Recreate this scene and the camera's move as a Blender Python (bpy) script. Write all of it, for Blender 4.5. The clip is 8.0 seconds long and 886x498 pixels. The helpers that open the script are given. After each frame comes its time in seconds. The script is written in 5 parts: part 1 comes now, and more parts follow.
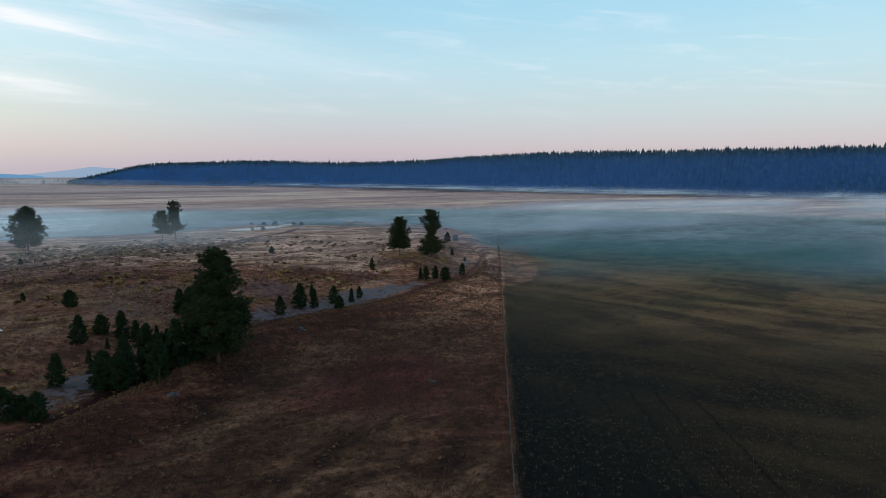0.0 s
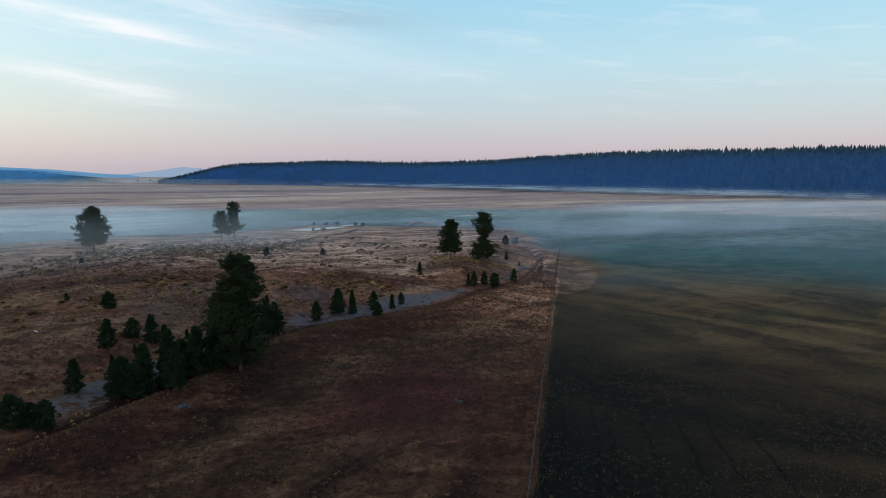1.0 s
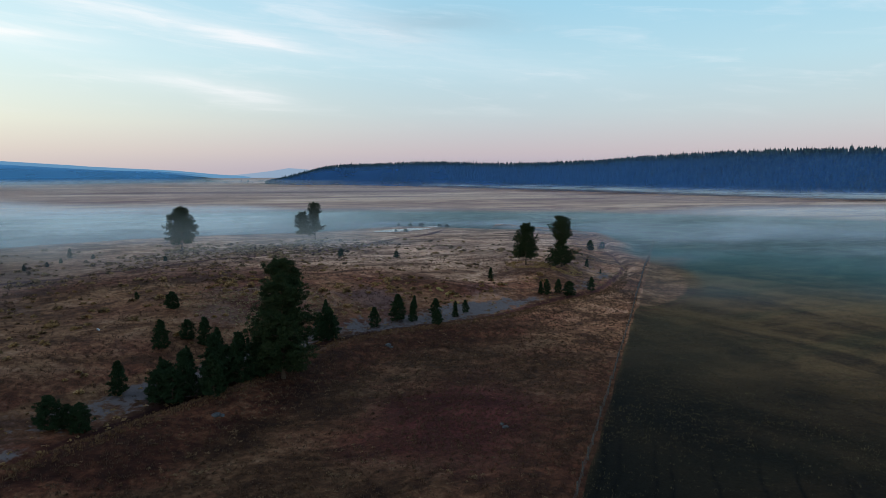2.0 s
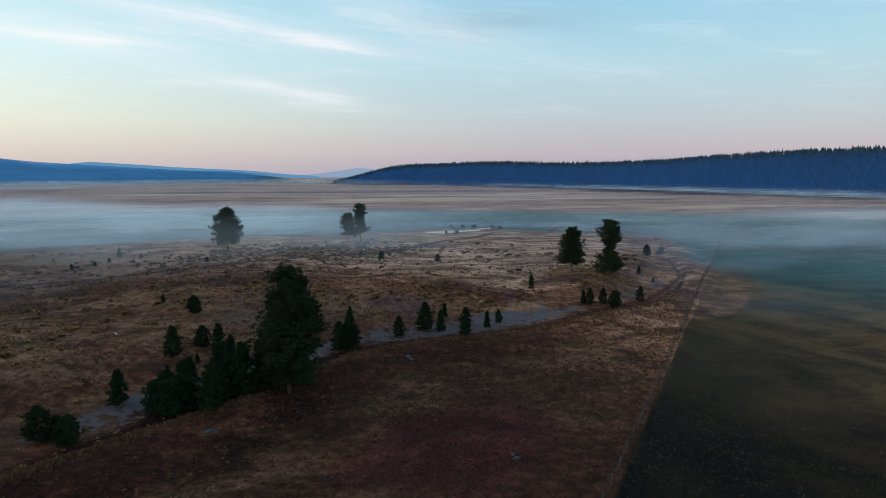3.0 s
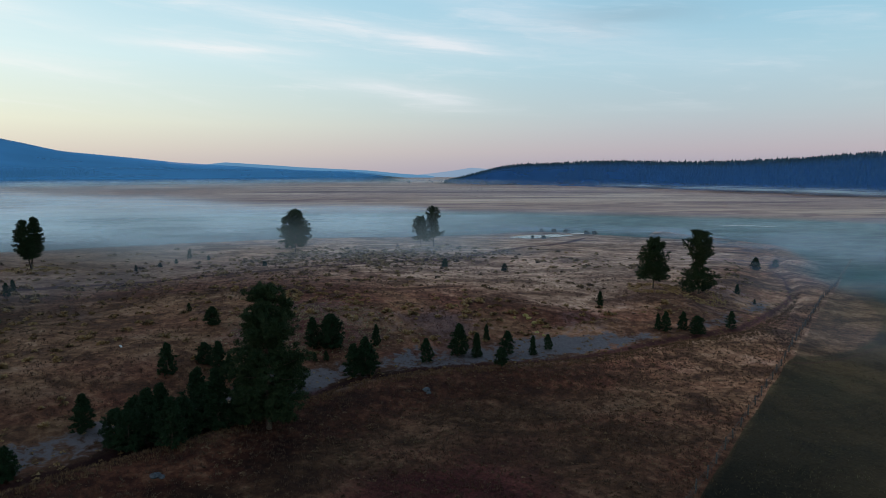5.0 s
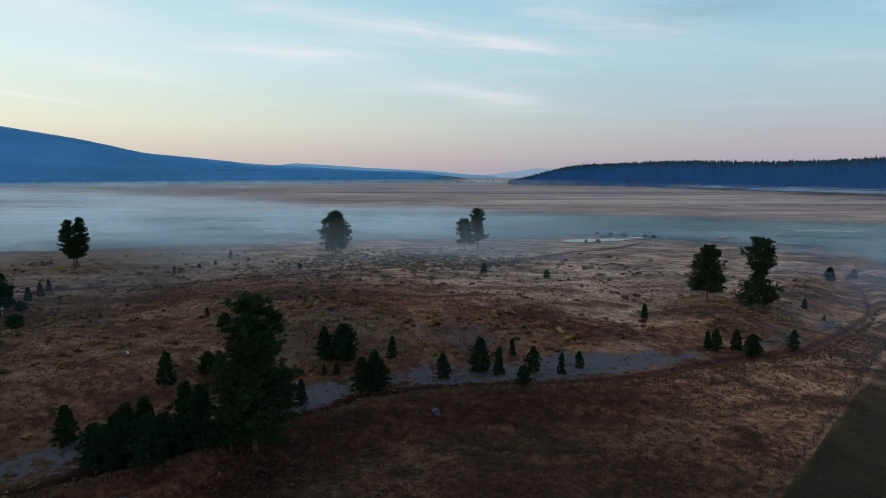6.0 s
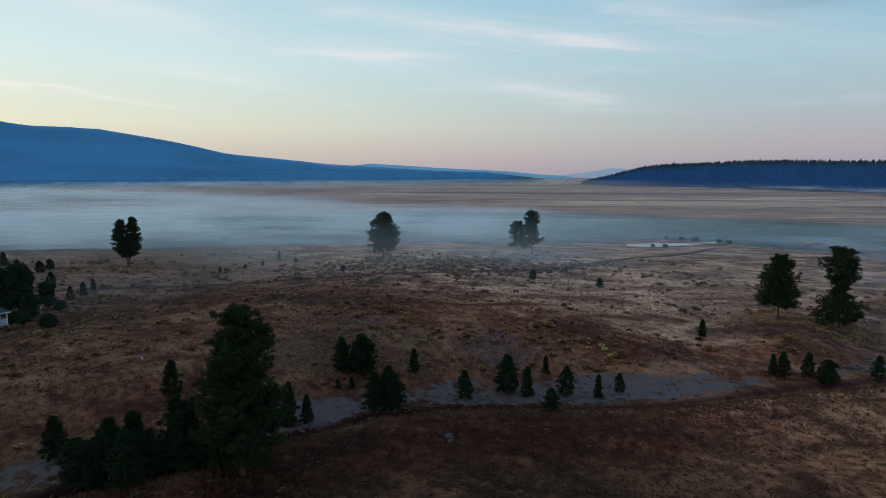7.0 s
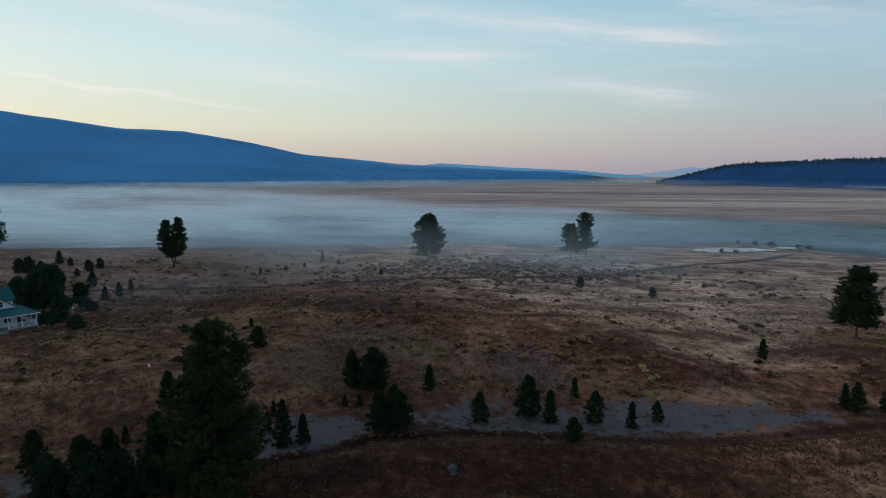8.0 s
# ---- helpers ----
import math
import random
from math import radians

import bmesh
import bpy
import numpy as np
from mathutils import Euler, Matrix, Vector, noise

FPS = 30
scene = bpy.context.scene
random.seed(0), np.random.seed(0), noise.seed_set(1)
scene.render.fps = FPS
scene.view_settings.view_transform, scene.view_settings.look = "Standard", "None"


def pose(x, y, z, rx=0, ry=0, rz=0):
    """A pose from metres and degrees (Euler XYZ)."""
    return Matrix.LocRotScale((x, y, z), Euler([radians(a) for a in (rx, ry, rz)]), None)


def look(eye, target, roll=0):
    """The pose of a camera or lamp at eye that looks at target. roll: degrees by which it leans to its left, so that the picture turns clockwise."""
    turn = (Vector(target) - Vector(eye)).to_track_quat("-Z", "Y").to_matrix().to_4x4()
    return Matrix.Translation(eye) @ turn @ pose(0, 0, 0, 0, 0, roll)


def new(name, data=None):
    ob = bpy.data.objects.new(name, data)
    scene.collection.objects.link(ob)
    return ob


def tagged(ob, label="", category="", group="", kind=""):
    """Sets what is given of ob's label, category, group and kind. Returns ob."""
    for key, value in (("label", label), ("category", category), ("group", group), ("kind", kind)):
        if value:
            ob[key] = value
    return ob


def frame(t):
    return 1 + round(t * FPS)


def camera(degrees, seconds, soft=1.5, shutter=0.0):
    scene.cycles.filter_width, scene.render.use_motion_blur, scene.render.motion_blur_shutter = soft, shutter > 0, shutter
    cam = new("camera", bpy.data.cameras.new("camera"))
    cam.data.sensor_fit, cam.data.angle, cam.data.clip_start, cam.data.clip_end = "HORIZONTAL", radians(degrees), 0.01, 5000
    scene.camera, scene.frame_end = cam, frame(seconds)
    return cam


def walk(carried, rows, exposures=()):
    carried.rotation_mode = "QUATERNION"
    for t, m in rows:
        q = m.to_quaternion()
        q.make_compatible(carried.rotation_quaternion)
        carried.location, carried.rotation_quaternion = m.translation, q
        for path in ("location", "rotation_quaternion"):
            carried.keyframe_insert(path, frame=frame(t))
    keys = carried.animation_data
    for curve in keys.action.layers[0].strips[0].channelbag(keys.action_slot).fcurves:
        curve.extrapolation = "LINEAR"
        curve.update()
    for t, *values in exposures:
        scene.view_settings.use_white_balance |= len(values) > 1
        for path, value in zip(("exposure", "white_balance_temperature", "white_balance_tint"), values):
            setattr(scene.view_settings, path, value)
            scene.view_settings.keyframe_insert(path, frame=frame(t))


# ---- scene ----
cam = camera(70.5, 8.0, soft=0.9)
PATH = [
    (0, (1.414, 1.520, 29.692), (1.0972, 11.4390, 28.4660), 0.13),
    (0.5, (4.269, 5.110, 29.933), (3.4012, 14.9958, 28.6986), 0.16),
    (1, (6.979, 8.967, 30.070), (5.5007, 18.7798, 28.8364), 0.09),
    (1.5, (9.438, 12.942, 30.093), (7.2561, 22.6239, 28.8687), 0.12),
    (2, (11.707, 16.957, 30.234), (8.7341, 26.4264, 29.0113), 0.05),
    (3.5, (17.179, 30.444, 30.646), (12.8363, 39.3669, 29.4133), -0.01),
    (4, (18.387, 35.117, 30.755), (13.5937, 43.8059, 29.5190), -0.00),
    (5.5, (20.965, 49.946, 31.048), (15.0425, 57.9091, 29.8188), -0.09),
    (6, (21.324, 54.994, 31.049), (14.9618, 62.6114, 29.8253), -0.09),
    (6.5, (21.417, 60.099, 31.052), (14.6294, 67.3411, 29.8331), -0.10),
    (7, (21.213, 65.167, 31.085), (14.0048, 71.9900, 29.8652), -0.11),
    (7.5, (20.765, 70.384, 31.013), (13.1692, 76.7736, 29.7988), -0.22),
    (8, (19.967, 75.365, 31.179), (12.0415, 81.3394, 29.9551), -0.23),
]
walk(cam, [(t, look(eye, target, roll)) for t, eye, target, roll in PATH], [(0.0, 0.1, 6220, 10), (2.0, 0.04, 6150, 9), (4.0, -0.08, 6020, 8), (6.0, -0.22, 6000, 8), (8.0, -0.36, 6000, 8)])

# ---- world, sun, exposure ----
world = bpy.data.worlds.new("dawn_sky")
scene.world = world
world.use_nodes = True
WT = world.node_tree
WT.nodes.clear()


class Nodes:
    """Short writing for shader nodes."""

    def __init__(self, tree):
        self.tree = tree

    def add(self, kind, **settings):
        node = self.tree.nodes.new(kind)
        for key, value in settings.items():
            setattr(node, key, value)
        return node

    def put(self, socket, value):
        if isinstance(value, bpy.types.NodeSocket):
            self.tree.links.new(value, socket)
        else:
            socket.default_value = value

    def math(self, op, a, b=0.0, c=0.0, clamp=False):
        node = self.add("ShaderNodeMath", operation=op, use_clamp=clamp)
        for socket, value in zip(node.inputs, (a, b, c)):
            self.put(socket, value)
        return node.outputs[0]

    def ramp(self, fac, stops, mode="LINEAR"):
        node = self.add("ShaderNodeValToRGB")
        node.color_ramp.interpolation = mode
        el = node.color_ramp.elements
        while len(el) < len(stops):
            el.new(0.5)
        for e, (pos, col) in zip(el, stops):
            e.position = pos
            e.color = (*col, 1) if len(col) == 3 else col
        self.put(node.inputs[0], fac)
        return node.outputs[0]

    def grey(self, fac, a, b, low=0.0, high=1.0):
        node = self.add("ShaderNodeMapRange", interpolation_type="SMOOTHSTEP")
        for socket, value in zip(node.inputs, (fac, a, b, low, high)):
            self.put(socket, value)
        return node.outputs[0]

    def mix(self, fac, a, b, blend="MIX"):
        node = self.add("ShaderNodeMix", data_type="RGBA", blend_type=blend)
        self.put(node.inputs[0], fac)
        for socket, value in ((node.inputs[6], a), (node.inputs[7], b)):
            self.put(socket, (*value, 1) if isinstance(value, tuple) and len(value) == 3 else value)
        return node.outputs[2]

    def noise(self, vec, scale, detail=4.0, rough=0.55, warp=0.0):
        node = self.add("ShaderNodeTexNoise")
        if vec is not None:
            self.put(node.inputs["Vector"], vec)
        node.inputs["Scale"].default_value = scale
        node.inputs["Detail"].default_value = detail
        node.inputs["Roughness"].default_value = rough
        node.inputs["Distortion"].default_value = warp
        return node.outputs["Fac"]

    def stretch(self, vec, scale=(1, 1, 1), turn=0.0):
        """Turns the place by -turn degrees about z, then scales it: low numbers draw the pattern out."""
        for rotation, size in (((0, 0, radians(-turn)), (1, 1, 1)), ((0, 0, 0), scale)):
            node = self.add("ShaderNodeMapping")
            self.put(node.inputs["Vector"], vec)
            node.inputs["Rotation"].default_value = rotation
            node.inputs["Scale"].default_value = size
            vec = node.outputs[0]
        return vec

    def attr(self, name):
        return self.add("ShaderNodeAttribute", attribute_name=name).outputs["Fac"]


w = Nodes(WT)
ray = w.add("ShaderNodeTexCoord").outputs["Generated"]
axes = w.add("ShaderNodeSeparateXYZ")
w.put(axes.inputs[0], ray)
dx, dy, dz = axes.outputs
height = w.math("MAXIMUM", dz, 0.0)
SUN_ELEVATION, SUN_YAW = radians(3), radians(118)  # yaw: from +y towards -x
SKY_STOPS = [
    (0.0, (0.46, 0.41, 0.49)),
    (0.03, (0.54, 0.48, 0.52)),
    (0.09, (0.50, 0.59, 0.64)),
    (0.16, (0.45, 0.65, 0.74)),
    (0.27, (0.32, 0.60, 0.76)),
    (0.45, (0.33, 0.55, 0.76)),
    (1.0, (0.25, 0.40, 0.62)),
]
cool = w.ramp(height, SKY_STOPS)
warm = w.ramp(height, [(0.0, (0.72, 0.60, 0.53)), (0.07, (0.93, 0.92, 0.72)), (0.16, (0.83, 0.97, 0.93)), (0.3, (0.58, 0.80, 0.88)), (0.5, (0.36, 0.55, 0.74)), (1.0, (0.25, 0.40, 0.62))])
facing = w.math("ADD", w.math("MULTIPLY", dx, -math.sin(SUN_YAW)), w.math("MULTIPLY", dy, math.cos(SUN_YAW)))
glow = w.grey(facing, -0.35, 1.0)
sky = w.mix(glow, cool, warm)
# thin high cloud, drawn out in long wisps
azimuth = w.math("ARCTAN2", w.math("MULTIPLY", dx, -1.0), dy)
flat = w.add("ShaderNodeCombineXYZ")
w.put(flat.inputs[0], azimuth)
w.put(flat.inputs[1], height)
wisp = w.noise(w.stretch(flat.outputs[0], (2.2, 16, 1), 4), 2.6, 7, 0.6, 0.6)
fine = w.noise(w.stretch(flat.outputs[0], (6, 60, 1), 5), 2.0, 6, 0.65, 0.4)
cloud = w.math("MULTIPLY", w.grey(wisp, 0.5, 0.78), w.grey(height, 0.05, 0.13))
cloud = w.math("MULTIPLY", cloud, 0.30)
# the wisps that stand over the valley: yaw, height, half length, half thickness, lean, strength
WISPS = [
    (43.0, 12.2, 14.0, 0.5, 0.13, 0.62),
    (33.5, 11.0, 4.5, 0.42, 0.14, 0.4),
    (53.0, 10.1, 6.5, 0.42, 0.02, 0.85),
    (38.5, 7.0, 6.0, 0.42, 0.13, 0.55),
    (34.0, 6.4, 3.0, 0.4, 0.12, 0.3),
    (23.5, 12.0, 6.5, 0.7, 0.15, 0.45),
    (66.0, 8.0, 5.0, 0.55, 0.10, 0.35),
    (73.0, 12.6, 8.0, 0.8, 0.13, 0.5),
    (80.0, 6.6, 10.0, 0.09, 0.115, 1.0),
    (31.0, 14.6, 7.0, 0.6, 0.12, 0.3),
    (12.0, 9.0, 9.0, 0.8, 0.12, 0.16),
]
for yaw, up, long, thick, lean, strength in WISPS:
    a = w.math("SUBTRACT", azimuth, radians(yaw))
    b = w.math("SUBTRACT", height, math.sin(radians(up)))
    b = w.math("MULTIPLY_ADD", a, -lean, b)
    b = w.math("MULTIPLY_ADD", w.math("SUBTRACT", wisp, 0.5), 0.035, b)
    a2 = w.math("POWER", w.math("ABSOLUTE", w.math("DIVIDE", a, radians(long))), 2.0)
    b2 = w.math("POWER", w.math("ABSOLUTE", w.math("DIVIDE", b, radians(thick * 1.6))), 1.4)
    blob = w.math("EXPONENT", w.math("MULTIPLY", w.math("ADD", a2, b2), -1.0))
    blob = w.math("MULTIPLY", blob, w.grey(fine, 0.25, 0.7, 0.5, 1.0))
    cloud = w.math("MULTIPLY_ADD", blob, strength * 1.3, cloud)
tint = w.mix(glow, (0.88, 0.87, 0.90), (1.02, 0.99, 0.93))
sky = w.mix(w.math("MINIMUM", cloud, 0.9), sky, tint)
# one thicker grey bank, edge lit
a = w.math("DIVIDE", w.math("SUBTRACT", azimuth, radians(17.5)), radians(6.5))
b = w.math("DIVIDE", w.math("ADD", w.math("SUBTRACT", height, math.sin(radians(12.9))), w.math("MULTIPLY", w.math("SUBTRACT", wisp, 0.5), 0.06)), radians(1.3))
grey_bank = w.math("EXPONENT", w.math("MULTIPLY", w.math("ADD", w.math("MULTIPLY", a, a), w.math("MULTIPLY", b, b)), -1.0))
sky = w.mix(w.math("MULTIPLY", grey_bank, 0.45), sky, (0.34, 0.45, 0.53))
nishita = w.add("ShaderNodeTexSky", sky_type="NISHITA", sun_disc=False, sun_elevation=SUN_ELEVATION, sun_rotation=-SUN_YAW, air_density=1.2, dust_density=1.5)
back_air = w.add("ShaderNodeBackground")
back_air.inputs["Strength"].default_value = 0.05
w.put(back_air.inputs["Color"], nishita.outputs[0])
back_sky = w.add("ShaderNodeBackground")
back_sky.inputs["Strength"].default_value = 0.95
w.put(back_sky.inputs["Color"], sky)
both = w.add("ShaderNodeAddShader")
w.put(both.inputs[0], back_air.outputs[0])
w.put(both.inputs[1], back_sky.outputs[0])
w.put(w.add("ShaderNodeOutputWorld").inputs[0], both.outputs[0])

sun = new("sun", bpy.data.lights.new("sun", "SUN"))
scene.cycles.transparent_max_bounces = 32
sun.data.energy, sun.data.angle, sun.data.color = 0.5, radians(25), (1.0, 0.84, 0.70)
sun.matrix_basis = look((0, 0, 0), (math.sin(SUN_YAW) * 10, -math.cos(SUN_YAW) * 10, -3.2))

# ---- land: heights ----
CREEK = [(-78, 10), (-58, 38), (-47, 62), (-44.5, 74), (-41, 86), (-40.5, 100), (-38.6, 110), (-33.6, 119), (-25.5, 127), (-15.5, 138.5), (-6.8, 154), (2.8, 170), (6, 188), (8, 208), (4.5, 233), (-2, 255), (-2, 282), (-14, 322), (-60, 350)]
RIDGE_FOOT = [(1500, 260), (900, 560), (507, 770), (364, 800), (220, 890), (-17, 1060), (-400, 1400), (-720, 1590), (-1060, 1650), (-1230, 1950), (-1300, 2700)]


def lattice(seed):
    return np.random.RandomState(seed).rand(128, 128)


def fbm(x, y, size, seed=0, octaves=4, gain=0.5):
    """Soft noise about 0, from -1 to 1, with lumps of that size."""
    total, amp, norm = 0.0, 1.0, 0.0
    for o in range(octaves):
        grid = lattice(seed * 17 + o)
        u, v = np.asarray(x) / size + 37.3 * (o + 1), np.asarray(y) / size + 91.7 * (o + 1)
        i, j = np.floor(u).astype(int), np.floor(v).astype(int)
        fu, fv = u - i, v - j
        fu, fv = fu * fu * (3 - 2 * fu), fv * fv * (3 - 2 * fv)
        g = lambda a, b: grid[(i + a) % 128, (j + b) % 128]
        total = total + amp * ((g(0, 0) * (1 - fu) + g(1, 0) * fu) * (1 - fv) + (g(0, 1) * (1 - fu) + g(1, 1) * fu) * fv - 0.5) * 2
        norm, amp, size = norm + amp, amp * gain, size / 2
    return total / norm


def sstep(a, b, v):
    k = np.clip((v - a) / (b - a), 0, 1)
    return k * k * (3 - 2 * k)


def line_side(line, x, y):
    """Distance from a line, above 0 to its left."""
    best = np.full(np.shape(x), 1e9)
    side = np.ones(np.shape(x))
    for (ax, ay), (bx, by) in zip(line, line[1:]):
        ex, ey = bx - ax, by - ay
        k = np.clip(((x - ax) * ex + (y - ay) * ey) / (ex * ex + ey * ey), 0, 1)
        d = np.hypot(x - ax - k * ex, y - ay - k * ey)
        s = np.where(ex * (y - ay) - ey * (x - ax) > 0, 1.0, -1.0)
        nearer = d < best
        best, side = np.where(nearer, d, best), np.where(nearer, s, side)
    return best * side


def valley_edge(x, y):
    """Distance inwards from the terrace's far rim."""
    return (x + 240) * 0.866 - (y - 60) * 0.5


def ridge_z(x, y):
    d = -line_side(RIDGE_FOOT, x, y)
    crest = np.interp(x, [-1240, -1110, -1020, -900, -640, -300, -80, 40, 140, 380, 600], [5, 16, 36, 50, 54, 45, 46, 53, 58, 57, 59])
    return crest * (0.9 * sstep(-10, 190, d) + 0.1 * sstep(150, 290, d)) * (1 + 0.06 * fbm(x, y, 160, 5, 3)), d


def mountain_z(x, y):
    """The long wooded mountain across the valley, by its bearing and distance."""
    bearing = np.degrees(np.arctan2(-(x - 20), y - 75))
    r = np.hypot(x - 20, y - 75)
    top = np.interp(bearing, [38, 43, 48, 57.3, 65.4, 69.8, 75.2, 79.5, 88.2, 100, 125, 150], [0, 34, 44, 72, 118, 170, 216, 222, 283, 360, 330, 0])
    front = np.interp(bearing, [40, 48, 60, 90, 150], [2300, 2150, 1980, 1850, 1750])
    up = 0.16 * sstep(0, 250, r - front) + 0.84 * sstep(100, 1250, r - front)
    low = np.interp(bearing, [40, 60], [1.0, 0.0])
    up = up * (1 - low) + low * sstep(0, 250, r - front)
    return top * up * (1 + 0.05 * fbm(x, y, 420, 9, 4)), r - front


def floor_drop(r):
    """How far the valley floor has sunk at that distance."""
    return 8 * sstep(600, 2200, r)


def land_z(x, y):
    x, y = np.asarray(x, float), np.asarray(y, float)
    s = line_side(CREEK, x, y)
    top = 5.9 + 1.1 * np.exp(-(x + 80) ** 2 / 900 - (y - 136) ** 2 / 1200) - 0.9 * sstep(124, 96, y) * sstep(-112, -98, x)
    top = top - 0.9 * sstep(-45, -8, x) - 3.0 * sstep(205, 292, y) + 0.8 * sstep(-105, -135, x) * sstep(140, 110, y)
    top = top - 0.5 * sstep(-98, -125, x) - 1.1 * np.exp(-((x + 58) / 22) ** 2 - ((y - 195) / 20) ** 2) - 1.2 * np.exp(-((x + 22) / 12) ** 2 - ((y - 163) / 10) ** 2) + 0.5 * np.exp(-((x + 15) / 11) ** 2 - ((y - 185) / 8) ** 2)
    width = 25 - 12 * sstep(146, 160, y)
    bed = 1.4 + 0.7 * sstep(130, 165, y)
    high = bed + (top - bed) * sstep(1.5, 2.0 + width, s)
    pond = np.exp(-(((x + 91) * 0.5 - (y - 294) * 0.866) / 9) ** 4 - (((x + 91) * 0.866 + (y - 294) * 0.5) / 15) ** 4)
    high = (high - 0.5 * pond) * sstep(-45, -4, valley_edge(x, y)) * sstep(345, 308, y)
    bank = 1.9 * sstep(-15, -2.5, s) * sstep(-0.1, -2.5, s) + bed * sstep(-2.5, 1.5, s) * sstep(360, 300, y)
    z = np.where(s > 1.5, high, bank)
    far = np.hypot(x, y)
    near = sstep(600, 250, far)
    field = sstep(0.0, 3.0, x - 3.6 - 0.0475 * y)
    lumps = (0.16 * fbm(x, y, 2.6, 2, 3) + 0.35 * fbm(x, y, 17, 3, 3)) * near * (1 - 0.75 * field) * (1 - np.minimum(pond, 1))
    return z + lumps - floor_drop(far) + ridge_z(x, y)[0] + mountain_z(x, y)[0]


# ---- materials ----
def material(name, rough=0.9):
    m = bpy.data.materials.new(name)
    m.use_nodes = True
    n = Nodes(m.node_tree)
    bsdf = m.node_tree.nodes["Principled BSDF"]
    bsdf.inputs["Roughness"].default_value = rough
    bsdf.inputs["Specular IOR Level"].default_value = 0.08
    return m, n, bsdf


def bump(n, bsdf, fac, strength, distance):
    node = n.add("ShaderNodeBump")
    node.inputs["Strength"].default_value = strength
    node.inputs["Distance"].default_value = distance
    n.put(node.inputs["Height"], fac)
    n.put(bsdf.inputs["Normal"], node.outputs[0])


def spotted(name, colours, scale, rough=0.85, island=False, lift=0.3, depth=0.02):
    """A surface whose colour runs through the given ones, by noise or by loose piece."""
    m, n, bsdf = material(name, rough)
    place = n.add("ShaderNodeNewGeometry")
    grain = n.noise(place.outputs["Position"], scale, 5, 0.6)
    fac = n.math("MULTIPLY_ADD", place.outputs["Random Per Island"], 0.65, n.math("MULTIPLY", grain, 0.35)) if island else n.grey(grain, 0.28, 0.72)
    k = len(colours) - 1
    n.put(bsdf.inputs["Base Color"], n.ramp(fac, [(i / k, c) for i, c in enumerate(colours)]))
    if lift:
        bump(n, bsdf, n.noise(place.outputs["Position"], scale * 4, 3), lift, depth)
    return m


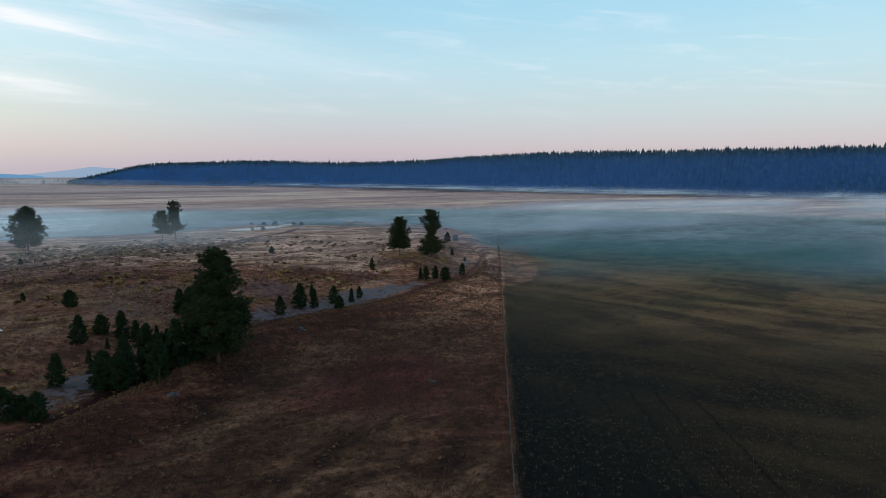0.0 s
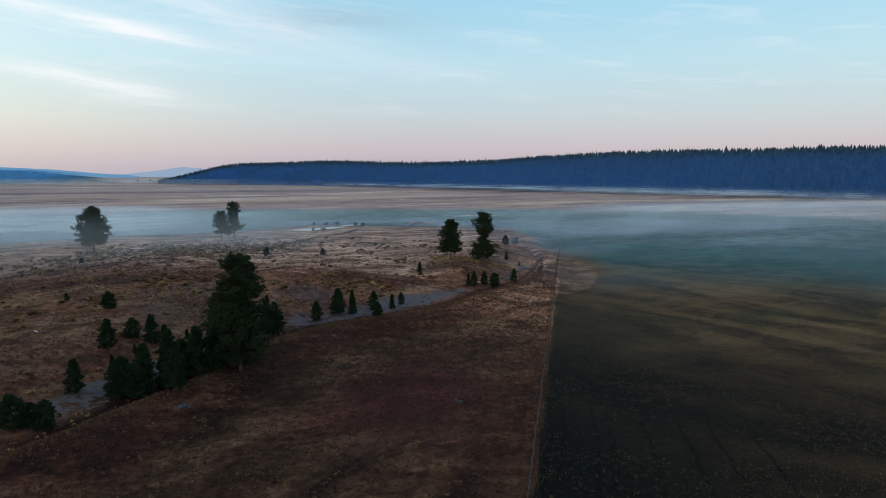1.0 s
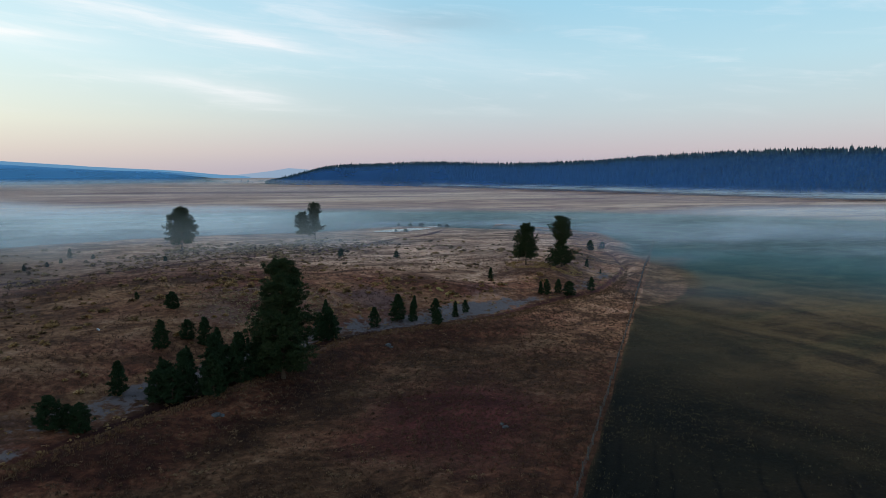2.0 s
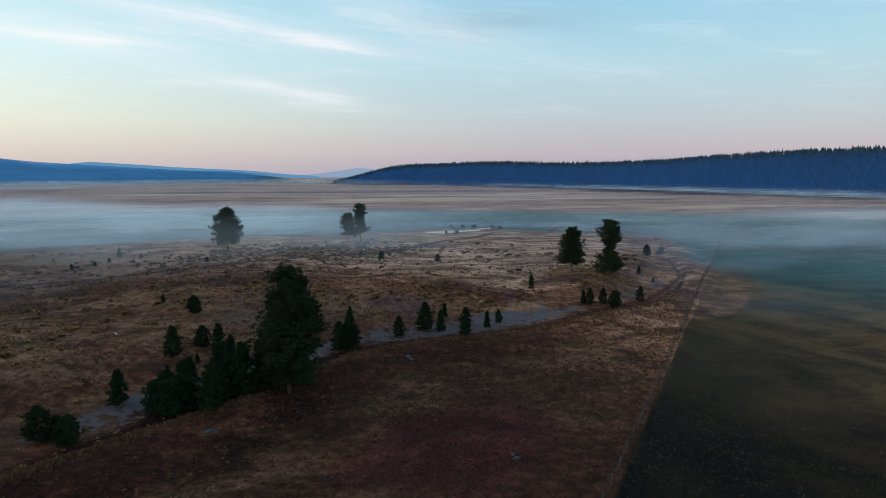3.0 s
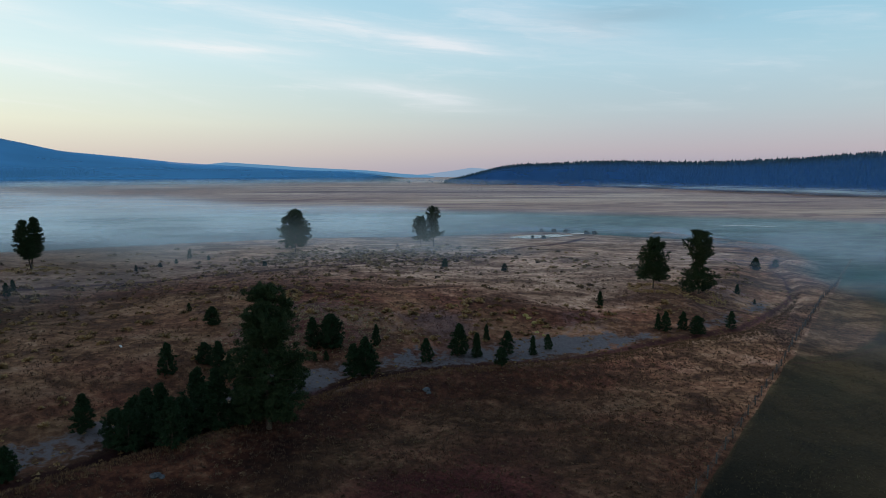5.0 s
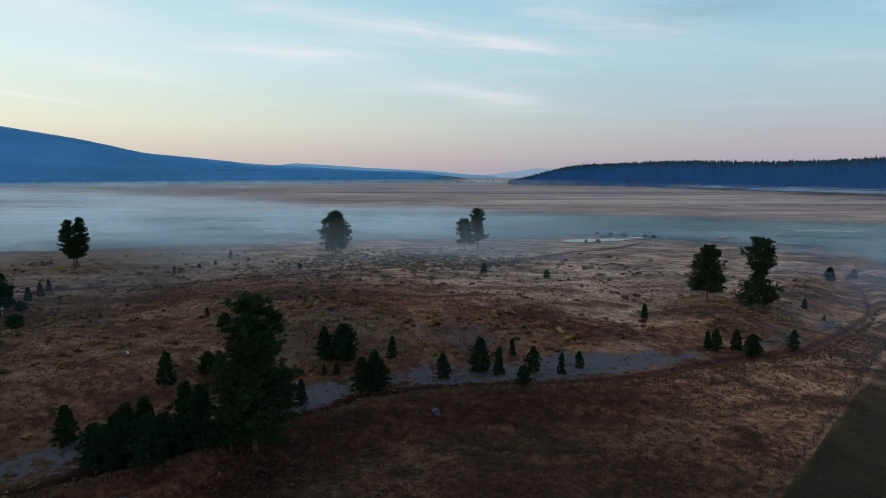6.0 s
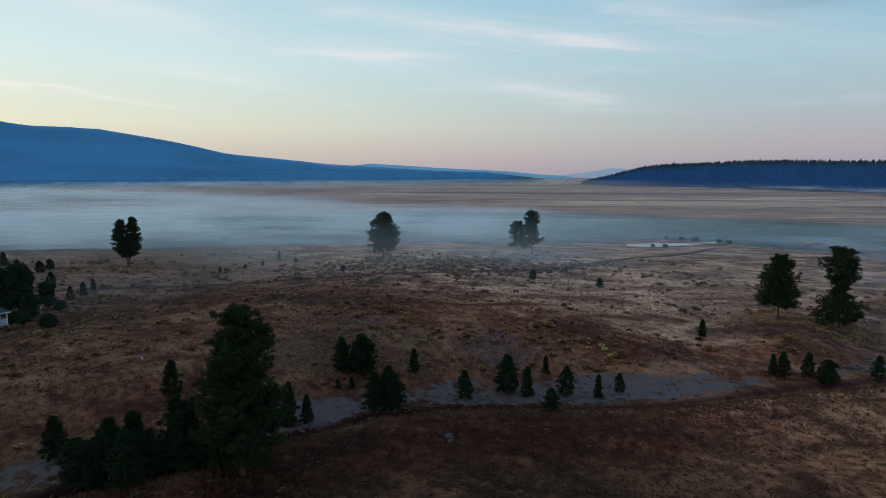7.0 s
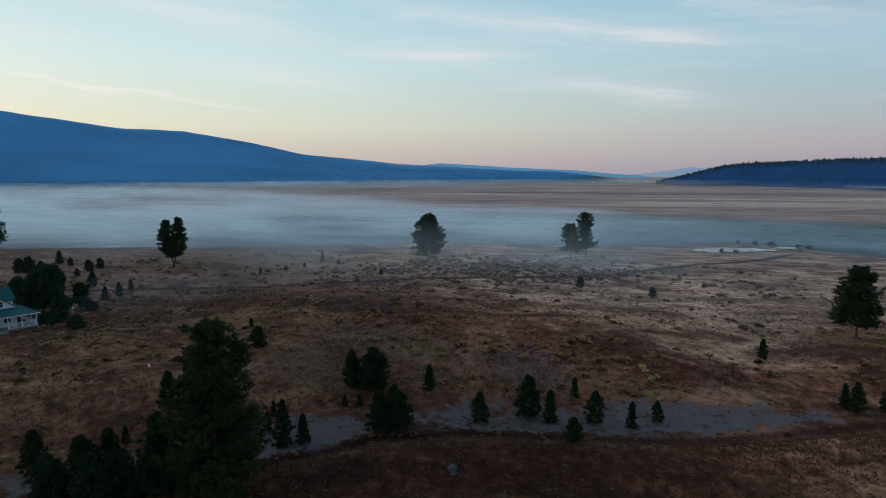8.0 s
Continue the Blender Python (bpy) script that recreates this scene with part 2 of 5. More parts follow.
def ground_material():
    m, n, bsdf = material("meadow_soil_and_grass", 0.95)
    pos = n.add("ShaderNodeNewGeometry").outputs["Position"]
    xyz = n.add("ShaderNodeSeparateXYZ")
    n.put(xyz.inputs[0], pos)
    broad = n.noise(n.stretch(pos, (0.6, 1.5, 1), 40), 0.040, 5, 0.6, 0.6)
    patchy = n.noise(n.stretch(pos, (0.75, 1.3, 1), 40), 0.13, 6, 0.62, 0.7)
    clumps = n.noise(pos, 0.75, 5, 0.68, 0.4)
    small = n.noise(pos, 2.8, 5, 0.7, 0.3)
    grit = n.noise(pos, 10.0, 4, 0.75)
    # straw, russet, dull brown and greyed ground in drifts
    dry = n.ramp(n.grey(n.math("ADD", n.math("MULTIPLY", patchy, 0.6), n.math("MULTIPLY", clumps, 0.4)), 0.36, 0.66), [(0.0, (0.090, 0.052, 0.034)), (0.3, (0.185, 0.110, 0.060)), (0.55, (0.29, 0.185, 0.098)), (0.8, (0.42, 0.29, 0.165)), (1.0, (0.54, 0.41, 0.265))])
    rust = n.ramp(n.grey(n.math("ADD", n.math("MULTIPLY", patchy, 0.4), n.math("MULTIPLY", clumps, 0.6)), 0.36, 0.66), [(0.0, (0.070, 0.034, 0.024)), (0.45, (0.155, 0.068, 0.042)), (0.75, (0.25, 0.120, 0.066)), (1.0, (0.35, 0.21, 0.120))])
    swing = n.math("MULTIPLY", n.math("SUBTRACT", n.math("ADD", n.math("MULTIPLY", broad, 0.5), n.math("MULTIPLY", patchy, 0.5)), 0.5), 3.2)
    base = n.mix(n.grey(n.math("ADD", n.attr("rust"), swing), 0.15, 0.85), dry, rust)
    base = n.mix(n.math("MULTIPLY", n.grey(n.math("ADD", n.attr("grey"), n.math("MULTIPLY", n.math("SUBTRACT", clumps, 0.5), 2.0)), 0.35, 0.9), 0.6), base, (0.170, 0.136, 0.156))
    base = n.mix(n.grey(n.attr("crimson"), 0.2, 0.8, 0.0, 0.85), base, n.ramp(small, [(0.3, (0.12, 0.036, 0.038)), (0.7, (0.34, 0.115, 0.108))]))
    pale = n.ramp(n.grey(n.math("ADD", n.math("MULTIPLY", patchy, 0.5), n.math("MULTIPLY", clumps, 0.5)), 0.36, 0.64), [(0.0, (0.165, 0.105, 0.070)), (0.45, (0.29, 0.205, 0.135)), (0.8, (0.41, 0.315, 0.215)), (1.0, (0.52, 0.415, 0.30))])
    # pale straw grass, with the terrace's far brightening put into its colour too
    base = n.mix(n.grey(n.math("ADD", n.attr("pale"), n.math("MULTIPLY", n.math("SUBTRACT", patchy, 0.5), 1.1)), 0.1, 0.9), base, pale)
    # bare pale silt along the ditch
    silt = n.ramp(n.math("ADD", n.math("MULTIPLY", clumps, 0.6), n.math("MULTIPLY", small, 0.4)), [(0.35, (0.094, 0.102, 0.110)), (0.65, (0.132, 0.143, 0.152))])
    bare = n.grey(n.math("ADD", n.attr("silt"), n.math("MULTIPLY", n.math("SUBTRACT", n.math("ADD", n.math("MULTIPLY", clumps, 0.6), n.math("MULTIPLY", patchy, 0.4)), 0.5), 2.2)), 0.35, 0.6)
    base = n.mix(bare, base, silt)
    # the hay field: mown stubble, dark wet soil and pale streaks
    swath = n.noise(n.stretch(pos, (0.35, 0.8, 1), 150), 0.05, 5, 0.62, 1.2)
    sweep = n.math("ADD", n.math("MULTIPLY", patchy, 0.25), n.math("ADD", n.math("MULTIPLY", clumps, 0.15), n.math("MULTIPLY", swath, 0.6)))
    turf = n.ramp(n.grey(sweep, 0.36, 0.62), [(0.0, (0.036, 0.026, 0.022)), (0.3, (0.080, 0.058, 0.036)), (0.65, (0.150, 0.106, 0.058)), (1.0, (0.23, 0.165, 0.090))])
    turf = n.mix(n.math("MULTIPLY", n.grey(small, 0.56, 0.7), 0.5), turf, (0.26, 0.20, 0.10))
    turf = n.mix(n.math("MULTIPLY", n.grey(small, 0.42, 0.3), 0.45), turf, (0.030, 0.027, 0.020))
    turf = n.mix(n.math("MULTIPLY", n.grey(broad, 0.5, 0.64), 0.35), turf, (0.050, 0.072, 0.040))
    turf = n.mix(n.math("MULTIPLY", n.attr("ploughed"), 0.93), turf, n.ramp(small, [(0.3, (0.006, 0.010, 0.010)), (0.7, (0.024, 0.030, 0.024))]))
    # wheel ruts, running with the fence
    across = n.math("SUBTRACT", n.math("SUBTRACT", xyz.outputs[0], 3.6), n.math("MULTIPLY", xyz.outputs[1], 0.0475))
    wander = n.noise(n.stretch(pos, (0.02, 0.07, 1)), 1.0, 2, 0.4)
    across = n.math("ADD", across, n.math("MULTIPLY", n.math("SUBTRACT", wander, 0.5), 3.0))
    ruts = 0.0
    for at in (1.5, 2.9, 6.6, 8.2, 12.5, 17.0, 20.5, 25.0):
        d = n.math("DIVIDE", n.math("SUBTRACT", across, at), 0.24)
        ruts = n.math("MAXIMUM", ruts, n.math("EXPONENT", n.math("MULTIPLY", n.math("MULTIPLY", d, d), -1.0)))
    turf = n.mix(n.math("MULTIPLY", n.math("MULTIPLY", ruts, n.grey(clumps, 0.35, 0.6, 0.15, 0.9)), n.attr("rutted")), turf, (0.007, 0.006, 0.008))
    turf = n.mix(1.0, turf, (0.74, 0.80, 0.70), "MULTIPLY")
    base = n.mix(n.grey(n.math("ADD", n.attr("field"), n.math("MULTIPLY", n.math("SUBTRACT", small, 0.5), 0.35)), 0.4, 0.6), base, turf)
    # dirt road and loop edge, plus the shade painted under the ditch lip
    base = n.mix(n.math("MULTIPLY", n.grey(n.attr("track_and_shade"), 0.2, 0.75), 0.92), base, (0.075, 0.034, 0.032))
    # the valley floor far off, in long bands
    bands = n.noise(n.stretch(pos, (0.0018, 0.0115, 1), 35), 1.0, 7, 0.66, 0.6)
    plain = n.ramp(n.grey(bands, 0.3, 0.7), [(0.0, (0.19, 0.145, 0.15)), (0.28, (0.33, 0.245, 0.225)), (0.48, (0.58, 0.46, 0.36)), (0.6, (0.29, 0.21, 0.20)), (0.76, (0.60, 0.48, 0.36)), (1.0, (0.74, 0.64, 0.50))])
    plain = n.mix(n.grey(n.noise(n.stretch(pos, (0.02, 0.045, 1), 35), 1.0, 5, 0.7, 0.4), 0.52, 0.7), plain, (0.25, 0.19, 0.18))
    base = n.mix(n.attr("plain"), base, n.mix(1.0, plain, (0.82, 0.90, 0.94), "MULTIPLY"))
    # green far field, with the bluish tint of the mist painted into it
    base = n.mix(n.attr("green"), base, n.ramp(patchy, [(0.35, (0.018, 0.110, 0.118)), (0.65, (0.040, 0.160, 0.150))]))
    woods = n.ramp(n.noise(pos, 0.02, 6, 0.7), [(0.3, (0.018, 0.032, 0.026)), (0.7, (0.045, 0.068, 0.045))])
    base = n.mix(n.attr("woods"), base, woods)
    fade = n.grey(n.math("ADD", n.math("MULTIPLY", small, 0.6), n.math("MULTIPLY", grit, 0.5)), 0.36, 0.74, 0.52, 1.0)
    # brightness falloff towards the near ground is put into the colour here
    fade = n.math("MULTIPLY", fade, n.math("SUBTRACT", 1.0, n.math("MULTIPLY", n.grey(n.math("ADD", n.attr("near_darkening"), n.math("MULTIPLY", n.math("SUBTRACT", patchy, 0.5), 0.9)), 0.1, 0.9), 0.68)))
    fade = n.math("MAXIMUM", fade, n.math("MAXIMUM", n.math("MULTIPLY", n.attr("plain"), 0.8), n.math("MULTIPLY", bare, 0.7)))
    base = n.mix(1.0, base, (1.48, 1.05, 0.93), "MULTIPLY")
    drift = n.grey(n.math("ADD", n.math("MULTIPLY", broad, 0.45), n.math("MULTIPLY", patchy, 0.55)), 0.38, 0.62, 0.62, 1.32)
    fade = n.math("MULTIPLY", fade, n.mix(n.math("MAXIMUM", n.math("MAXIMUM", n.attr("plain"), n.attr("field")), bare), drift, (1.0, 1.0, 1.0)))
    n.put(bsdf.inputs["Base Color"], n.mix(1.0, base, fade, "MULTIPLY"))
    bump(n, bsdf, n.math("ADD", n.math("MULTIPLY", clumps, 0.8), n.math("ADD", small, n.math("MULTIPLY", grit, 0.5))), 0.8, 0.22)
    return m


GROUND = ground_material()
BARK = spotted("pine_bark", [(0.045, 0.032, 0.024), (0.10, 0.065, 0.045), (0.15, 0.10, 0.07)], 6, lift=0.6, depth=0.03)
NEEDLES = spotted("pine_needles", [(0.008, 0.016, 0.008), (0.024, 0.038, 0.014), (0.072, 0.074, 0.026)], 0.8, 0.75, True, 0)
YOUNG = spotted("young_pine_needles", [(0.009, 0.017, 0.008), (0.018, 0.032, 0.012), (0.034, 0.052, 0.020)], 0.9, 0.75, True, 0)
LEAVES = spotted("broad_leaves", [(0.010, 0.020, 0.010), (0.024, 0.042, 0.019), (0.044, 0.066, 0.027)], 0.8, 0.7, True, 0)
# the blue lean of these needles paints distance haze into their colour
HAZED_NEEDLES = spotted("hazed_forest_needles", [(0.012, 0.024, 0.032), (0.034, 0.060, 0.066), (0.085, 0.118, 0.108)], 0.05, 0.85, True, 0)
SAGE = spotted("sagebrush_twigs", [(0.050, 0.030, 0.018), (0.16, 0.092, 0.042), (0.34, 0.195, 0.078), (0.26, 0.17, 0.10)], 0.6, 0.9, False, 0)
TUSSOCK = spotted("straw_tussock_blades", [(0.12, 0.075, 0.040), (0.26, 0.175, 0.095), (0.44, 0.32, 0.19)], 0.5, 0.9, True, 0)
GOLD = spotted("golden_tall_grass", [(0.16, 0.085, 0.030), (0.34, 0.20, 0.075), (0.56, 0.36, 0.15)], 0.5, 0.9, True, 0)
RABBIT = spotted("yellow_flowering_brush", [(0.36, 0.26, 0.08), (0.58, 0.44, 0.16), (0.72, 0.58, 0.28)], 1.2, 0.9, True, 0)
STRAW = spotted("dry_grass_blades", [(0.040, 0.019, 0.013), (0.085, 0.044, 0.028), (0.155, 0.092, 0.055)], 0.12, 0.9, True, 0)
MEADOW_TUFT = spotted("meadow_tuft_blades", [(0.035, 0.020, 0.012), (0.11, 0.058, 0.032), (0.24, 0.145, 0.075)], 0.5, 0.9, False, 0)
BANK = spotted("bank_grass_blades", [(0.065, 0.030, 0.016), (0.15, 0.075, 0.036), (0.23, 0.132, 0.062)], 0.2, 0.9, True, 0)
STUBBLE = spotted("field_stubble_blades", [(0.022, 0.020, 0.012), (0.075, 0.060, 0.032), (0.21, 0.16, 0.085)], 0.12, 0.9, True, 0)
POST_WOOD = spotted("weathered_post_wood", [(0.045, 0.038, 0.032), (0.085, 0.074, 0.064), (0.14, 0.12, 0.105)], 8, lift=0.5, depth=0.01)
STONE = spotted("pale_stone", [(0.045, 0.042, 0.042), (0.065, 0.061, 0.062), (0.10, 0.094, 0.092)], 3, lift=0.5, depth=0.03)
WIRE, _n, _b = material("fence_wire", 0.5)
_b.inputs["Base Color"].default_value = (0.05, 0.045, 0.04, 1)
WATER, _n, _b = material("still_pond_water", 0.04)
_b.inputs["Base Color"].default_value = (0.02, 0.03, 0.035, 1)
_b.inputs["Specular IOR Level"].default_value = 0.6
_b.inputs["IOR"].default_value = 1.45
bump(_n, _b, _n.noise(_n.add("ShaderNodeNewGeometry").outputs["Position"], 3.0, 3), 0.02, 0.02)


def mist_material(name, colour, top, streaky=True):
    """Mist droplets and painted haze: a share of the sheet scatters, the rest lets the view through."""
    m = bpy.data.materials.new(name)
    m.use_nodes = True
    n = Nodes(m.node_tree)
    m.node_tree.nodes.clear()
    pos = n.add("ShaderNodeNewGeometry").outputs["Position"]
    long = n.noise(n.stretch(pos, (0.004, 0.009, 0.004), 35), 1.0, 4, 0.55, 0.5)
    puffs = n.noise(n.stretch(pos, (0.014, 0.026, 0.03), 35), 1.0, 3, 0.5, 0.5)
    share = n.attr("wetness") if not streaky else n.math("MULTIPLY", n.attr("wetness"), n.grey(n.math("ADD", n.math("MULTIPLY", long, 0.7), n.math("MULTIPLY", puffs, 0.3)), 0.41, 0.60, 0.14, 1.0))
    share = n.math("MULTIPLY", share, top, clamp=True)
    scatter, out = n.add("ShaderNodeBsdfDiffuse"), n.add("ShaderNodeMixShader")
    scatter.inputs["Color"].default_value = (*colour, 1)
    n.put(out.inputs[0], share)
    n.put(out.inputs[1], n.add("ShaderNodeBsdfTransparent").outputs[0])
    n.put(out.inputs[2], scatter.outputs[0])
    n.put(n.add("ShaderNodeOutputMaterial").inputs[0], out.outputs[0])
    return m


MIST = mist_material("ground_mist", (1.0, 0.98, 0.91), 0.56)
VEIL = mist_material("thin_veil", (0.82, 0.83, 0.90), 0.85)
# for both haze sheets the blue of distance is put into the colour
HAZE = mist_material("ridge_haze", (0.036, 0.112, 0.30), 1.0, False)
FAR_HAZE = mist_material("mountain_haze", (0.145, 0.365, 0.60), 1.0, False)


# ---- building helpers ----
def mesh_of(name, verts, faces, mat, smooth=False):
    me = bpy.data.meshes.new(name)
    me.from_pydata(verts if isinstance(verts, list) else verts.tolist(), [], faces if isinstance(faces, list) else faces.tolist())
    me.materials.append(mat)
    if smooth:
        me.polygons.foreach_set("use_smooth", [True] * len(me.polygons))
    me.update()
    return me


def thing(name, m, label, category, group="", kind=""):
    ob = new(name)
    ob.empty_display_size = 0.3
    ob.matrix_basis = m
    return tagged(ob, label, category, group, kind)


def child(name, me, parent, label=""):
    ob = new(name, me)
    ob.parent = parent
    return tagged(ob, label) if label else ob


def part(name, bm, mat, parent, label=""):
    me = bpy.data.meshes.new(name)
    bm.to_mesh(me)
    bm.free()
    me.materials.append(mat)
    return child(name, me, parent, label)


def stuff(name, verts, faces, mat, label, category):
    return tagged(new(name, mesh_of(name, verts, faces, mat)), label, category, kind="stuff")


def ground_at(x, y):
    return float(land_z(np.array([x]), np.array([y]))[0])


# ---- land: one sheet to the horizon ----
def spread(low, high, step, end_low, end_high, growth=1.075):
    mid = list(np.arange(low, high, step))
    down, up, d = [low], [mid[-1]], step
    while down[-1] > end_low or up[-1] < end_high:
        d = min(d * growth, 60)
        if down[-1] > end_low:
            down.append(down[-1] - d)
        if up[-1] < end_high:
            up.append(up[-1] + d)
    return np.array(down[:0:-1] + mid + up[1:])


def grid_faces(nx, ny):
    i, j = np.meshgrid(np.arange(nx - 1), np.arange(ny - 1), indexing="ij")
    a = (i * ny + j).ravel()
    return np.stack([a, a + ny, a + ny + 1, a + 1], 1)


def set_attr(me, name, values):
    a = me.attributes.new(name, "FLOAT", "POINT")
    a.data.foreach_set("value", np.asarray(values, dtype=np.float32))


gx = spread(-118, 40, 0.75, -4300, 3000)
gy = spread(46, 196, 0.75, -2500, 4300)
X, Y = (a.ravel() for a in np.meshgrid(gx, gy, indexing="ij"))
Z = land_z(X, Y)
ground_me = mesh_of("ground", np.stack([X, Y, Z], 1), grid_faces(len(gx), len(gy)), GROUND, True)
S = line_side(CREEK, X, Y)
FENCE_X, FENCE_LEAN = 3.6, 0.0475
off = X - FENCE_X - FENCE_LEAN * Y
loop = ((X - 8) / 18.5) ** 2 + ((Y - 200) / 43) ** 2
R = np.hypot(X, Y)
outside = np.clip(np.maximum(-valley_edge(X, Y) / 40, (Y - 300) / 40) * (S > 0), 0, 1)
field_mask = sstep(0.1, 0.9, off) * (0.5 + 0.5 * sstep(0.75, 1.2, loop)) * sstep(320, 240, Y + 0.0 * X)
rim = np.abs(np.sqrt(loop) - 1) * 24
road = line_side([(-175, 60), (-131, 94.6), (-118.8, 119.5), (-94, 164), (-77, 202), (-74.7, 264), (-78, 300)], X, Y)
near_plain = sstep(230, 420, R) * np.clip(1 - sstep(10, 60, S) * (Y < 300) * (valley_edge(X, Y) > -20), 0, 1)
ridge_h, ridge_d = ridge_z(X, Y)
hill_h, hill_d = mountain_z(X, Y)
patch = np.exp(-((X + 9) / 11) ** 2 - ((Y - 90) / 15) ** 2)
set_attr(ground_me, "field", field_mask)
# painted falloff over the near ground, plus one real dark brown patch
set_attr(ground_me, "near_darkening", sstep(168, 94, Y + 0.3 * (X + 20) + 10 * fbm(X, Y, 20, 91, 3)) * (0.6 + 0.4 * (S < 2)) + 0.8 * np.exp(-((X + 2) / 9) ** 2 - ((Y - 58) / 15) ** 2))
set_attr(ground_me, "rutted", sstep(94, 76, Y + 6 * fbm(X, Y, 15, 92, 2)))
set_attr(ground_me, "silt", np.exp(-((S - 4.8) / 4.6) ** 4) * (0.66 + 0.6 * fbm(X, Y, 9, 31, 3)) * (1 - 0.4 * sstep(120, 140, Y)) * sstep(165, 140, Y) * sstep(40, 70, Y) + 0.3 * np.exp(-((X + 24) / 7) ** 2 - ((Y - 141) / 6) ** 2) + (0.46 + 0.4 * fbm(X, Y, 6, 32, 3)) * np.exp(-((S - 3.6) / 3.0) ** 2) * sstep(138, 152, Y) * sstep(215, 185, Y))
set_attr(ground_me, "rust", np.clip(0.9 * np.exp(-((S + 6.5) / 5.5) ** 2) * sstep(150, 110, Y) + 0.35 * patch + 0.3 * fbm(X, Y, 26, 41, 3) + 1.3 * (S > 12) * fbm(X * 0.7, Y * 1.3, 24, 43, 3) + 0.36 + 0.5 * np.exp(-((X + 62) / 36) ** 2 - ((Y - 138) / 26) ** 2), 0, 1))
set_attr(ground_me, "grey", np.clip((S > 3) * (0.8 * fbm(X, Y * 1.5, 18, 51, 3) + 0.25 * sstep(30, 12, S) + 0.15), 0, 1))
# last term paints the shade under the ditch lip as a dark line
set_attr(ground_me, "track_and_shade", np.maximum(np.exp(-(road / 1.7) ** 2) * (S > 5), np.exp(-(rim / 0.5) ** 2) * (off > 1) * 0.5) + 0.75 * np.exp(-((S - 0.4) / 0.8) ** 2) * sstep(50, 70, Y) * sstep(300, 270, Y))
set_attr(ground_me, "ploughed", sstep(0.2, 1.0, off) * np.maximum(sstep(46, 16, off + 0.5 * (Y - 50)) * sstep(112, 92, Y + 5 * fbm(X, Y, 12, 61, 2)), 0.8 * sstep(40, 8, off + 9 * fbm(X, Y, 14, 62, 3)) * sstep(225, 110, Y + 16 * fbm(X, Y, 16, 66, 3))))
# pale lip, rim and fence strip; far terrace brightness is painted in by distance
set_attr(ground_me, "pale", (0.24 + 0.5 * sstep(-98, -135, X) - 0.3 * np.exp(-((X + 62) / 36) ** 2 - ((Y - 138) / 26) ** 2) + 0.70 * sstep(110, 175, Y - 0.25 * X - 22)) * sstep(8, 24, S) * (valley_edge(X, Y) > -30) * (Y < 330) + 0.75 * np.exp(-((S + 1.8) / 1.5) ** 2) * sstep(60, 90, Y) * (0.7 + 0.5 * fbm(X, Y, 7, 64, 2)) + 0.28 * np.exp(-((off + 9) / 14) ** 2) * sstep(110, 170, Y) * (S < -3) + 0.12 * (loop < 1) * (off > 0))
set_attr(ground_me, "crimson", patch + 0.35 * fbm(X, Y, 8, 63, 3) * (patch > 0.1) + 0.6 * np.exp(-((X + 54) / 10) ** 2 - ((Y - 118.5) / 9) ** 2))
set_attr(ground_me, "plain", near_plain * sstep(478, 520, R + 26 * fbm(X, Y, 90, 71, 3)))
# where the field is green and also carries the painted mist tint
set_attr(ground_me, "green", 0.85 * np.maximum(np.maximum(outside, sstep(-4, -14, S) * sstep(225, 265, Y)), sstep(1, 16, off) * sstep(0.95, 1.5, loop)) * sstep(165, 265, R) * sstep(520, 478, R + 26 * fbm(X, Y, 90, 71, 3)))
set_attr(ground_me, "woods", np.clip(sstep(2, 18, ridge_d) + sstep(20, 90, hill_d) * (hill_h > 0.5), 0, 1))
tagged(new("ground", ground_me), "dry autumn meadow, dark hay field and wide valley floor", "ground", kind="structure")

# ---- far hills behind the valley ----
def far_hill(name, bearings, heights, r, mat, label):
    """A distant range as a solid bank: front slope, crest and back."""
    verts, faces = [], []
    fine = np.linspace(bearings[0], bearings[-1], 160)
    tops = np.interp(fine, bearings, heights)
    tops = tops + 1.5 * fbm(fine, fine * 0, 1.4, 81, 4) * sstep(0, 12, tops)
    for b, h in zip(fine, tops):
        for dist, z in ((r - 420, -8), (r - 160, h * 0.62 - 3), (r, h), (r + 300, -8)):
            verts.append((20 - math.sin(radians(b)) * dist, 75 + math.cos(radians(b)) * dist, z))
    for i in range(len(fine) - 1):
        for k in range(3):
            a = i * 4 + k
            faces.append((a, a + 4, a + 5, a + 1))
    return tagged(new(name, mesh_of(name, verts, faces, mat, True)), label, "distant hills", kind="structure")


def hazy_glow_material(name, colour, light):
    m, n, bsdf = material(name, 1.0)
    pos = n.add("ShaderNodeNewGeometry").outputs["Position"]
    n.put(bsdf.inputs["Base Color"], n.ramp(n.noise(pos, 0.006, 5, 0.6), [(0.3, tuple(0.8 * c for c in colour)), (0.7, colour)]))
    # added glow stands in for the blue haze in front of the hills
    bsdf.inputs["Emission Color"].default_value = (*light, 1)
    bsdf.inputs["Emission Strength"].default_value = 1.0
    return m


# far hills, their haze put in as a blue glow
FAR_BLUE = hazy_glow_material("far_blue_hills", (0.05, 0.08, 0.10), (0.10, 0.22, 0.36))
PALE_BLUE = hazy_glow_material("palest_far_hills", (0.06, 0.09, 0.11), (0.25, 0.31, 0.40))
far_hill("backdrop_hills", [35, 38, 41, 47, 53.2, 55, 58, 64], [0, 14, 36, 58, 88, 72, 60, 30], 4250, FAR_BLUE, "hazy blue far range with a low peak")
